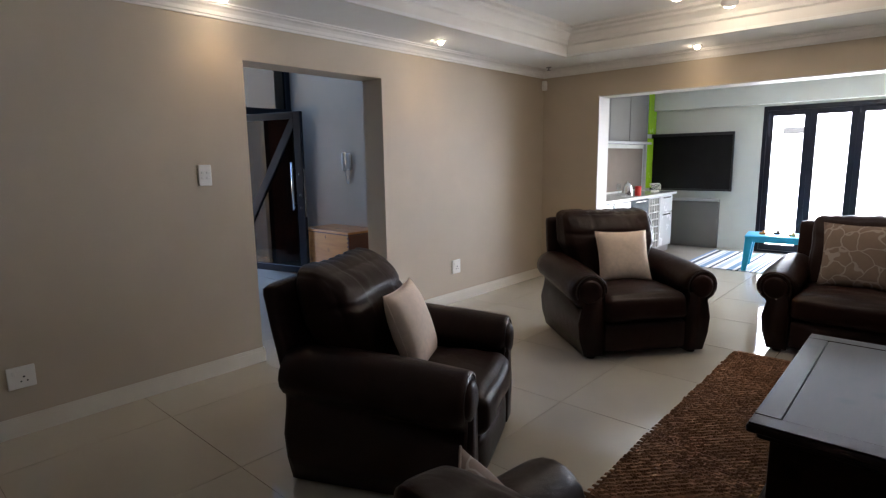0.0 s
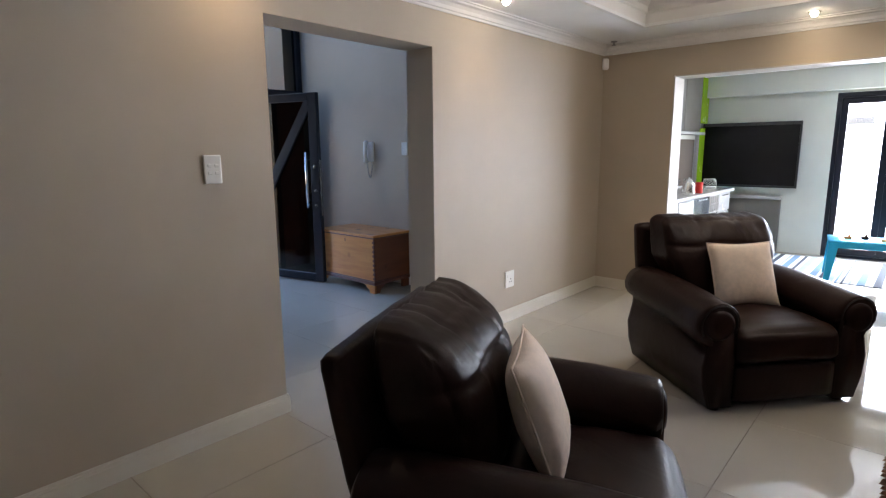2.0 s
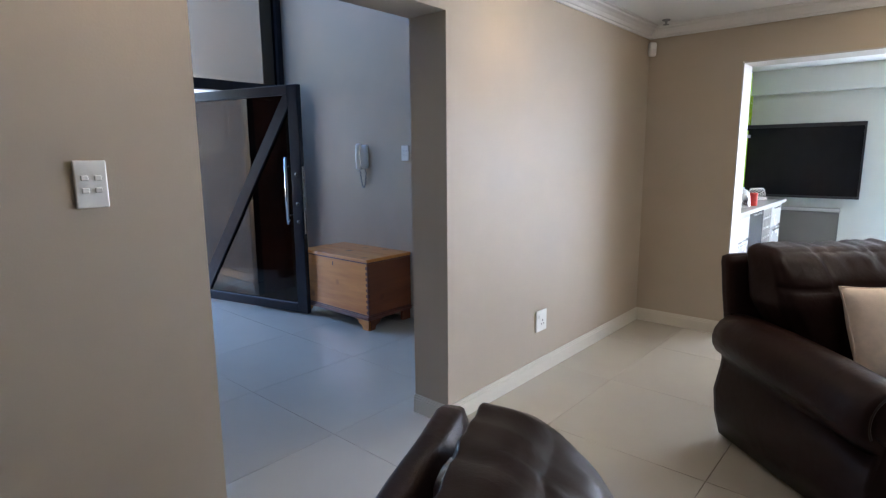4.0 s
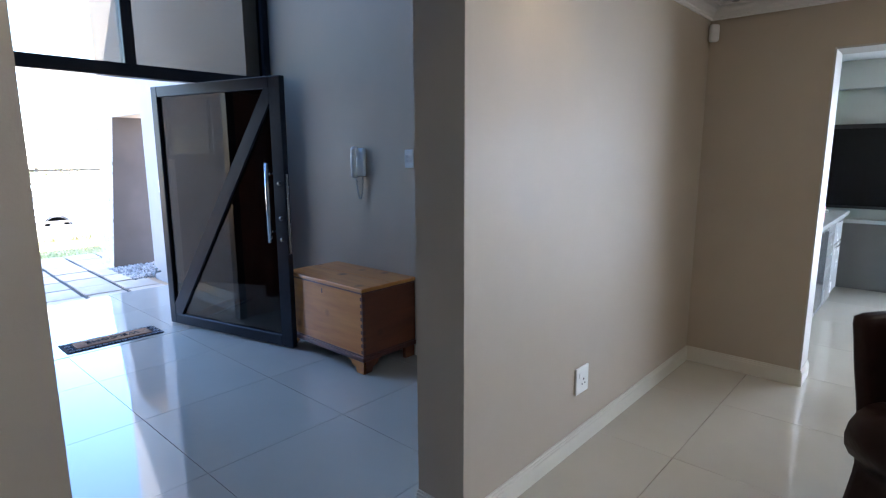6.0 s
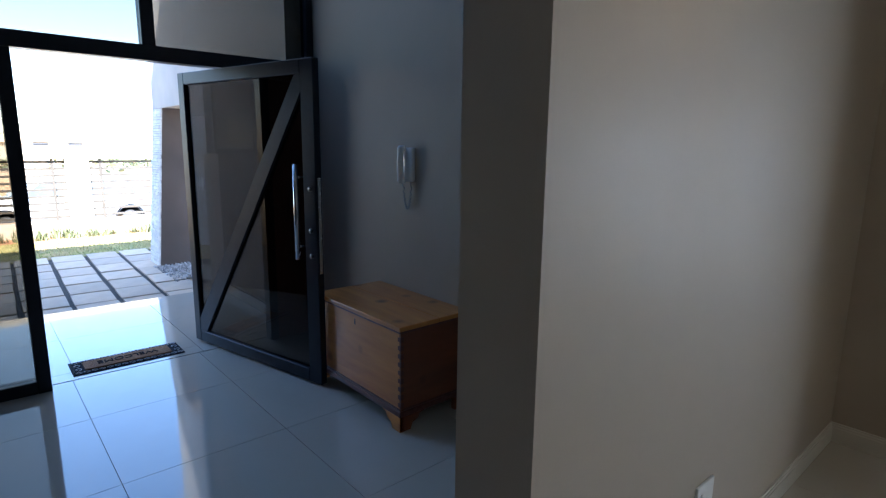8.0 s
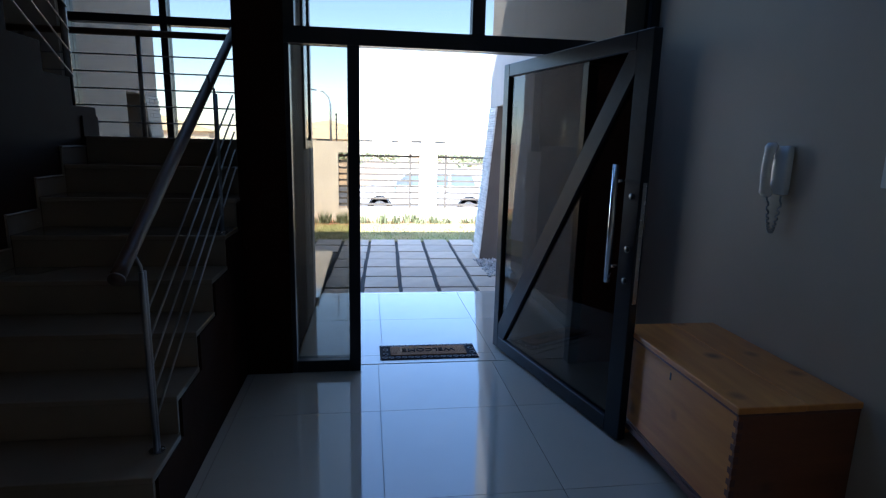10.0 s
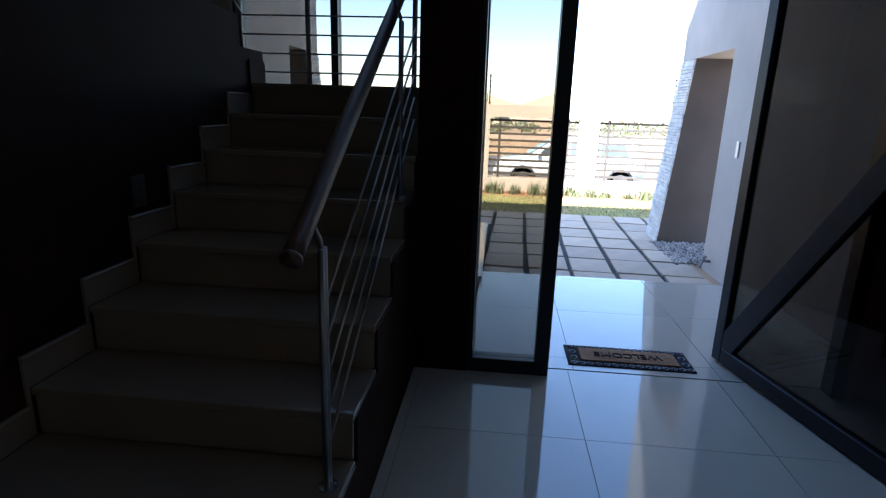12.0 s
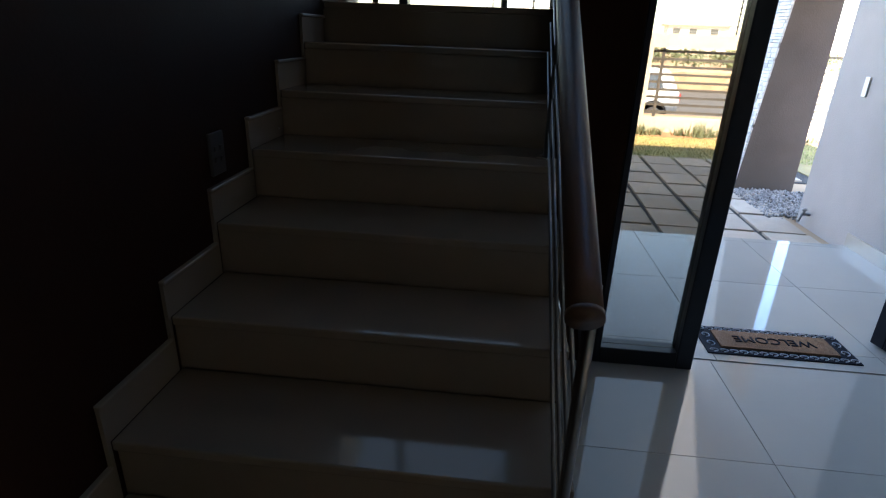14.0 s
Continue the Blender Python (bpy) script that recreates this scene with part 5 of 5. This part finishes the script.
# spotlight cluster in the tray
cl = thing("ceiling_light", pose(2.4, 5.18, TZ), "ceiling light with angled cream spot shades", "ceiling light")
bm = bmesh.new()
lathe(bm, [(0.07, 0.0), (0.07, -0.03), (0.03, -0.045), (0.02, -0.07)], 0, 0, 20)
part("rose", bm, M_WHITEP, cl, "", True)
for k in range(4):
    a = math.radians(20 + 90 * k)
    bm = bmesh.new()
    tube(bm, [(0, 0, -0.06), (0.18 * math.cos(a), 0.18 * math.sin(a), -0.04), (0.3 * math.cos(a), 0.3 * math.sin(a), -0.025)], 0.009, 8)
    arm = part("arm", bm, M_WHITEP, cl, "", True)
    tilt = Matrix.Translation((0.31 * math.cos(a), 0.31 * math.sin(a), -0.04)) @ Matrix.Rotation(radians(-40), 4, Vector((-math.sin(a), math.cos(a), 0)))
    bm = bmesh.new()
    lathe(bm, [(0.02, 0.03), (0.026, 0.0), (0.062, -0.12), (0.058, -0.12), (0.022, -0.004)], 0, 0, 18)
    bmesh.ops.transform(bm, matrix=tilt, verts=bm.verts[:])
    part("shade", bm, M_TRIM, arm, "cream conical shade", True)
    bm = bmesh.new()
    lathe(bm, [(0.012, -0.02), (0.045, -0.075), (0.052, -0.11), (0.04, -0.14), (0.004, -0.15)], 0, 0, 16)
    bmesh.ops.transform(bm, matrix=tilt, verts=bm.verts[:])
    part("bulb", bm, M_LAMP, arm, "glowing bulb", True)
lamp = bpy.data.lights.new("ceiling_light_lamp", "POINT")
lamp.energy, lamp.color, lamp.shadow_soft_size = 0.35, (1.0, 0.9, 0.78), 0.15
new("ceiling_light_lamp", lamp).location = (2.4, 5.18, TZ - 0.3)

# ---- hall: pine chest ----
ch = thing("chest", pose(-2.46, 4.872, 0), "honey pine blanket chest with dovetailed corners and bracket feet", "chest")
W, D = 0.905, 0.50
part("body", boxes((0.0, W - 0.012, 0.0, D, 0.115, 0.565)), M_PINE, ch, "pine boards")
part("side_panel", boxes((W - 0.011, W + 0.001, 0.001, D - 0.001, 0.116, 0.564)), M_PINE_SHADED, ch, "end board with its shade put into the colour")
lid = part("lid", boxes((-0.012, W + 0.012, -0.014, 0.262, 0.575, 0.602), bevel=0.005), M_PINE, ch, "pine lid of two boards")
part("board", boxes((-0.012, W + 0.010, 0.2645, D, 0.575, 0.6015), bevel=0.005), M_PINE, lid)
part("lid_moulding", boxes((-0.008, W + 0.006, -0.008, D - 0.002, 0.562, 0.576), bevel=0.004), M_PINE_M, ch, "dark moulded strip")
part("plinth", boxes((-0.012, W + 0.012, -0.014, D, 0.085, 0.118), bevel=0.007), M_PINE_M, ch, "dark moulded plinth")
part("plinth", boxes((-0.004, W + 0.006, -0.006, D - 0.003, 0.118, 0.13), bevel=0.004), M_PINE_M, ch)
for k in range(9):
    z = 0.14 + 0.047 * k
    bm = bmesh.new()
    prism(bm, [(W - 0.022, z), (W + 0.0015, z - 0.004), (W + 0.0015, z + 0.026), (W - 0.022, z + 0.022)], "y", -0.0015, 0.02)
    part("dovetail", bm, M_PINE_M, ch)
for sx in (0, 1):
    for face in (0, 1):
        bm = bmesh.new()
        c0 = (-0.01, 0.16) if sx == 0 else (W + 0.01, W - 0.16)
        if face == 0:
            prism(bm, [(c0[0], 0.0), (c0[0] + (c0[1] - c0[0]) * 0.42, 0.0), (c0[0] + (c0[1] - c0[0]) * 0.5, 0.035), (c0[0] + (c0[1] - c0[0]) * 0.72, 0.05), (c0[0] + (c0[1] - c0[0]) * 0.8, 0.075), (c0[1], 0.085), (c0[0], 0.085)], "y", -0.012, 0.01)
        else:
            x0 = -0.01 if sx == 0 else W - 0.012
            prism(bm, [(-0.011, 0.0), (0.06, 0.0), (0.075, 0.035), (0.115, 0.05), (0.125, 0.075), (0.16, 0.085), (-0.011, 0.085)], "x", x0, x0 + 0.022)
        part("bracket_foot", bm, M_PINE if face == 0 else M_PINE_SHADED, ch)
for x0 in (0.0, W - 0.03):
    part("back_foot", boxes((x0, x0 + 0.03, D - 0.1, D - 0.01, 0, 0.085)), M_PINE_SHADED, ch)
bm = bmesh.new()
prism(bm, [(W / 2 - 0.006, 0.50), (W / 2 + 0.006, 0.50), (W / 2 + 0.004, 0.535), (W / 2 - 0.004, 0.535)], "y", -0.002, 0.002)
part("keyhole", bm, M_BLACKP, ch, "dark keyhole")

# ---- TV room ----
tv = thing("television", pose(0.635, TVY - 0.16, 1.34, 0, 0, 0), "large black flat television on the wall, switched off", "television")
part("case", boxes((-0.615, 0.615, 0.02, 0.06, -0.445, 0.445), bevel=0.008), M_BLACKP, tv)
part("screen", boxes((-0.595, 0.595, 0.014, 0.021, -0.415, 0.40)), M_SCREEN, tv, "dark glossy screen")
for r in ((-0.615, 0.615, 0.012, 0.024, 0.40, 0.445), (-0.615, 0.615, 0.012, 0.024, -0.445, -0.415), (-0.615, -0.595, 0.012, 0.024, -0.415, 0.40), (0.595, 0.615, 0.012, 0.024, -0.415, 0.40)):
    part("bezel", boxes(r, bevel=0.003), M_BLACKP, tv)
part("bracket", boxes((-0.15, 0.15, 0.06, 0.158, -0.2, 0.2)), M_GREYP, tv)
cb = thing("cabinet", pose(0.36, TVY - 0.05, 0), "shallow grey wall cabinet with a pale top rail under the television", "cabinet")
part("body", boxes((0, 0.71, 0.02, 0.048, 0.0, 0.725)), M_GREYCAB, cb)
part("door", boxes((0.004, 0.706, 0.0, 0.019, 0.02, 0.72), bevel=0.003), M_GREYCAB, cb)
part("top", boxes((-0.005, 0.715, -0.004, 0.048, 0.73, 0.772), bevel=0.004), M_WHITECAB, cb)

CT1 = 9.5
ctr = thing("bar_counter", pose(0, 0, 0), "long pale stone worktop along the TV room wall", "counter")
part("worktop", boxes((0.002, 0.60, FY + 0.25, CT1, 0.865, 0.905), bevel=0.006), mat("pale_quartz", (0.6, 0.6, 0.58), 0.12, var=0.06, scale=40), ctr)
for y0, y1, kind in ((6.88, 7.4, "d"), (7.42, 7.93, "d"), (7.95, 8.53, "b"), (8.55, 8.93, "w"), (8.95, 9.45, "s")):
    u = thing("cabinet_unit" if kind in "ds" else ("wine_rack" if kind == "w" else "bar_fridge"), pose(0.0, y0, 0), {"d": "white gloss base cabinet under the worktop", "s": "white gloss drawer unit under the worktop", "w": "open white wine rack with square pigeonholes", "b": "dark glass-fronted bar fridge under the worktop"}[kind], "cabinet" if kind in "ds" else ("wine rack" if kind == "w" else "fridge"))
    w = y1 - y0
    if kind == "w":
        part("back", boxes((0.1, 0.12, 0, w, 0.1, 0.86)), M_BLACKP, u)
        for k in range(5):
            part("upright", boxes((0.12, 0.56, k * (w - 0.018) / 4, k * (w - 0.018) / 4 + 0.018, 0.1, 0.86)), M_WHITECAB, u)
        for k in range(8):
            part("shelf", boxes((0.12, 0.557, 0.003, w - 0.003, 0.1 + k * 0.106, 0.116 + k * 0.106)), M_WHITECAB, u)
    else:
        part("body", boxes((0.02, 0.54, 0.0, w, 0.1, 0.86)), M_WHITECAB if kind != "b" else M_BLACKP, u)
        rows = ((0.12, 0.6), (0.62, 0.85)) if kind != "b" else ((0.12, 0.85),)
        for z0, z1 in rows:
            f = part("door" if z0 < 0.2 else "drawer", boxes((0.541, 0.56, 0.004, w - 0.004, z0, z1), bevel=0.002), M_WHITECAB if kind != "b" else M_CARG, u)
            part("handle", boxes((0.56, 0.572, w * 0.2, w * 0.8, z1 - 0.03, z1 - 0.015)), M_STEEL, f)
    part("kickboard", boxes((0.05, 0.52, 0.0, w, 0.0, 0.1)), M_GREYCAB, u)

uc = thing("wall_cabinet", pose(0.002, 7.6, 0), "grey wall cabinet with a white shelf edge", "cabinet")
part("body", boxes((0, 0.05, 0.0, 2.0, 1.66, 2.42)), M_GREYCAB, uc)
for k in range(3):
    part("door", boxes((0.051, 0.066, 0.004 + k * 0.667, 0.663 + k * 0.667, 1.665, 2.415), bevel=0.002), M_GREYCAB, uc)
part("shelf", boxes((0, 0.14, 0.0, 2.0, 1.62, 1.655)), M_WHITECAB, uc)
one("splashback", boxes((0.002, 0.012, 7.6, 9.58, 0.93, 1.56)), M_MIRROR, "taupe glass splashback above the worktop", "splashback")
one("side_panel", boxes((0.002, 0.05, 9.63, 9.655, 0.907, 2.42)), M_WHITECAB, "white upright panel beside the wall cabinet", "panel")
for z0, z1 in ((0.93, 1.72), (1.79, 2.42)):
    one("lime_panel", boxes((0.003, 0.05, 9.68, 10.0, z0, z1), bevel=0.003), M_GREEN, "lime green gloss wall panel", "panel", "lime wall panels")

# things on the worktop
jug = thing("kettle", pose(0.46, 8.02, 0.905), "small steel kettle with a black handle", "kettle")
bm = bmesh.new()
lathe(bm, [(0.07, 0.0), (0.075, 0.02), (0.066, 0.12), (0.045, 0.17), (0.012, 0.185), (0.012, 0.2)], 0, 0, 18)
part("body", bm, M_STEEL, jug, "", True)
bm = bmesh.new()
tube(bm, [(0, 0.06, 0.03), (0, 0.12, 0.06), (0, 0.12, 0.13), (0, 0.05, 0.17)], 0.01, 8)
part("handle", bm, M_BLACKP, jug, "", True)
bm = bmesh.new()
lathe(bm, [(0.04, 0), (0.042, 0.005), (0.042, 0.11), (0.044, 0.112), (0.044, 0.13), (0.0, 0.132)], 0, 0, 18)
one("tin", bm, M_RED, "red tin standing on the worktop", "tin", m=pose(0.5, 8.28, 0.905), smooth=True)
for x, y in ((0.4, 8.16), (0.3, 8.1), (0.34, 8.3)):
    bm = bmesh.new()
    lathe(bm, [(0.03, 0.0), (0.03, 0.004), (0.005, 0.01), (0.005, 0.07), (0.034, 0.11), (0.03, 0.17), (0.028, 0.17), (0.032, 0.11), (0.002, 0.075)], 0, 0, 14)
    one("wine_glass", bm, M_GLASS_C, "clear stemmed wine glass on the worktop", "glass", "wine glasses", True, pose(x, y, 0.905))
rt = thing("router", pose(0.38, 9.2, 0.905, 0, 0, 20), "white router with tangled cables", "router")
bm = bmesh.new()
soft_box(bm, -0.06, 0.06, -0.1, 0.1, 0.0, 0.03, 0.01, n=3)
part("case", bm, M_WHITEP, rt, "", True)
bm = bmesh.new()
rnd = random.Random(2)
pts = [(0.08 * math.cos(k * 0.5), 0.12 + 0.07 * math.sin(k * 0.5) + k * 0.003, 0.02 + 0.1 * abs(math.sin(k * 0.23))) for k in range(50)]
tube(bm, pts, 0.004, 6)
part("cable", bm, M_WHITEP, rt, "looped white cable", True)

# folding glass doors
fd = struct("folding_doors", boxes((1.58, 5.4, TVY + 0.02, TVY + 0.12, 2.056, 2.12), (1.58, 5.4, TVY + 0.02, TVY + 0.12, 0.0, 0.034), (1.58, 1.63, TVY + 0.02, TVY + 0.12, 0.03, 2.06), (5.34, 5.4, TVY + 0.02, TVY + 0.12, 0.03, 2.06)), M_BLACK, "black aluminium folding glass doors", "door")
for k in range(7):
    x0 = 1.63 + k * 0.53
    x1 = x0 + 0.53
    lf = part("leaf", boxes((x0 + 0.0004, x0 + 0.075, TVY + 0.04, TVY + 0.09, 0.035, 2.055), (x1 - 0.075, x1 - 0.0004, TVY + 0.04, TVY + 0.09, 0.035, 2.055), (x0 + 0.075, x1 - 0.075, TVY + 0.04, TVY + 0.09, 0.035, 0.12), (x0 + 0.075, x1 - 0.075, TVY + 0.04, TVY + 0.09, 1.98, 2.055)), M_BLACK, fd)
    part("seal", boxes((x0, x1, TVY + 0.121, TVY + 0.126, 2.03, 2.08)), M_BLACKP, lf)
    g = part("pane", boxes((x0 + 0.074, x1 - 0.074, TVY + 0.062, TVY + 0.068, 0.119, 1.981)), M_GLASS_C, lf)
    g.visible_shadow = False
# this wall glows: its emission stands in for daylight behind the panes
struct("backdrop_courtyard_wall", boxes((-4, 14, 13.2, 13.4, -0.2, 4.5)), emit("courtyard_glow", (0.95, 0.97, 1.0), 0.35), "white courtyard wall beyond the folding doors, glowing in place of daylight", "wall")
struct("pavement_courtyard", boxes((-4, 14, TVY + 0.22, 13.2, -0.2, -0.03)), mat("pale_screed", (0.6, 0.58, 0.54), 0.8, var=0.06), "pale courtyard paving", "paving")
one("wall_vent", boxes((1.29, 1.77, 13.14, 13.2, 1.84, 1.92), (1.27, 1.79, 13.16, 13.2, 1.82, 1.94)), M_DARKP, "grey slotted vent on the courtyard wall", "vent")

# striped mat
sm = thing("striped_rug", pose(1.1, 8.33, 0), "blue, white and black striped flat rug", "rug")
rnd = random.Random(3)
M_ST = [mat("stripe_blue", (0.16, 0.26, 0.4), 0.9, var=0.1), mat("stripe_white", (0.7, 0.7, 0.68), 0.9, var=0.05), mat("stripe_black", (0.06, 0.07, 0.09), 0.9, var=0.1), mat("stripe_grey", (0.36, 0.42, 0.48), 0.9, var=0.1)]
x = 0.0
k = 0
while x < 1.7:
    w = rnd.choice((0.02, 0.035, 0.05, 0.07))
    part("stripe", boxes((x, x + w, 0, 1.5, 0.0005, 0.008)), M_ST[(0, 1, 2, 1, 3, 1)[k % 6]], sm)
    x += w
    k += 1


def kids_table(m):
    c = thing("play_table", m, "bright blue plastic children's table", "table")
    bm = bmesh.new()
    soft_box(bm, -0.36, 0.36, -0.26, 0.26, 0.41, 0.44, 0.012, n=3)
    part("tabletop", bm, M_BLUE, c, "", True)
    part("skirt", boxes((-0.33, 0.33, -0.235, -0.225, 0.36, 0.412), (-0.33, 0.33, 0.225, 0.235, 0.36, 0.412), (-0.335, -0.325, -0.225, 0.225, 0.36, 0.412), (0.325, 0.335, -0.225, 0.225, 0.36, 0.412)), M_BLUE, c)
    for sx in (-1, 1):
        for sy in (-1, 1):
            bm = bmesh.new()
            rings = [[(sx * (0.305 + o) + a * r, sy * (0.205 + o) + b * r, z) for a, b in ((-1, -1), (1, -1), (1, 1), (-1, 1))] for z, r, o in ((0.42, 0.045, 0), (0.2, 0.036, 0.02), (0.0, 0.026, 0.04))]
            loft(bm, rings)
            part("leg", bm, M_BLUE, c)
    return c


kids_table(pose(2.15, 8.68, 0.008, 0, 0, 8))
for x, y, mt in ((1.98, 8.6, mat("orange_toy", (0.7, 0.25, 0.05), 0.4)), (2.12, 8.7, M_DARKWOOD), (2.3, 8.6, mat("yellow_toy", (0.7, 0.5, 0.2), 0.4))):
    bm = bmesh.new()
    soft_box(bm, -0.035, 0.035, -0.02, 0.02, 0, 0.03, 0.01, n=3)
    lathe(bm, [(0.012, 0.028), (0.014, 0.04), (0.004, 0.055)], 0.01, 0, 8)
    one("toy", bm, mt, "small plastic toy on the children's table", "toy", "toys on the play table", True, pose(x, y, 0.448, 0, 0, 30))
st = thing("play_chair", pose(2.66, 8.45, 0.008, 0, 0, 160), "lime green plastic children's chair", "chair")
bm = bmesh.new()
soft_box(bm, -0.15, 0.15, -0.14, 0.14, 0.24, 0.265, 0.01, n=3)
part("seat", bm, M_LIME, st, "", True)
part("backrest", boxes((-0.15, 0.15, -0.155, -0.135, 0.40, 0.52), (-0.15, -0.11, -0.155, -0.135, 0.25, 0.40), (0.11, 0.15, -0.155, -0.135, 0.25, 0.40), bevel=0.006), M_LIME, st)
for sx in (-1, 1):
    for sy in (-1, 1):
        bm = bmesh.new()
        loft(bm, [[(sx * (0.12 + o) + a * r, sy * (0.11 + o) + b * r, z) for a, b in ((-1, -1), (1, -1), (1, 1), (-1, 1))] for z, r, o in ((0.25, 0.026, 0), (0.0, 0.018, 0.03))])
        part("leg", bm, M_LIME, st)
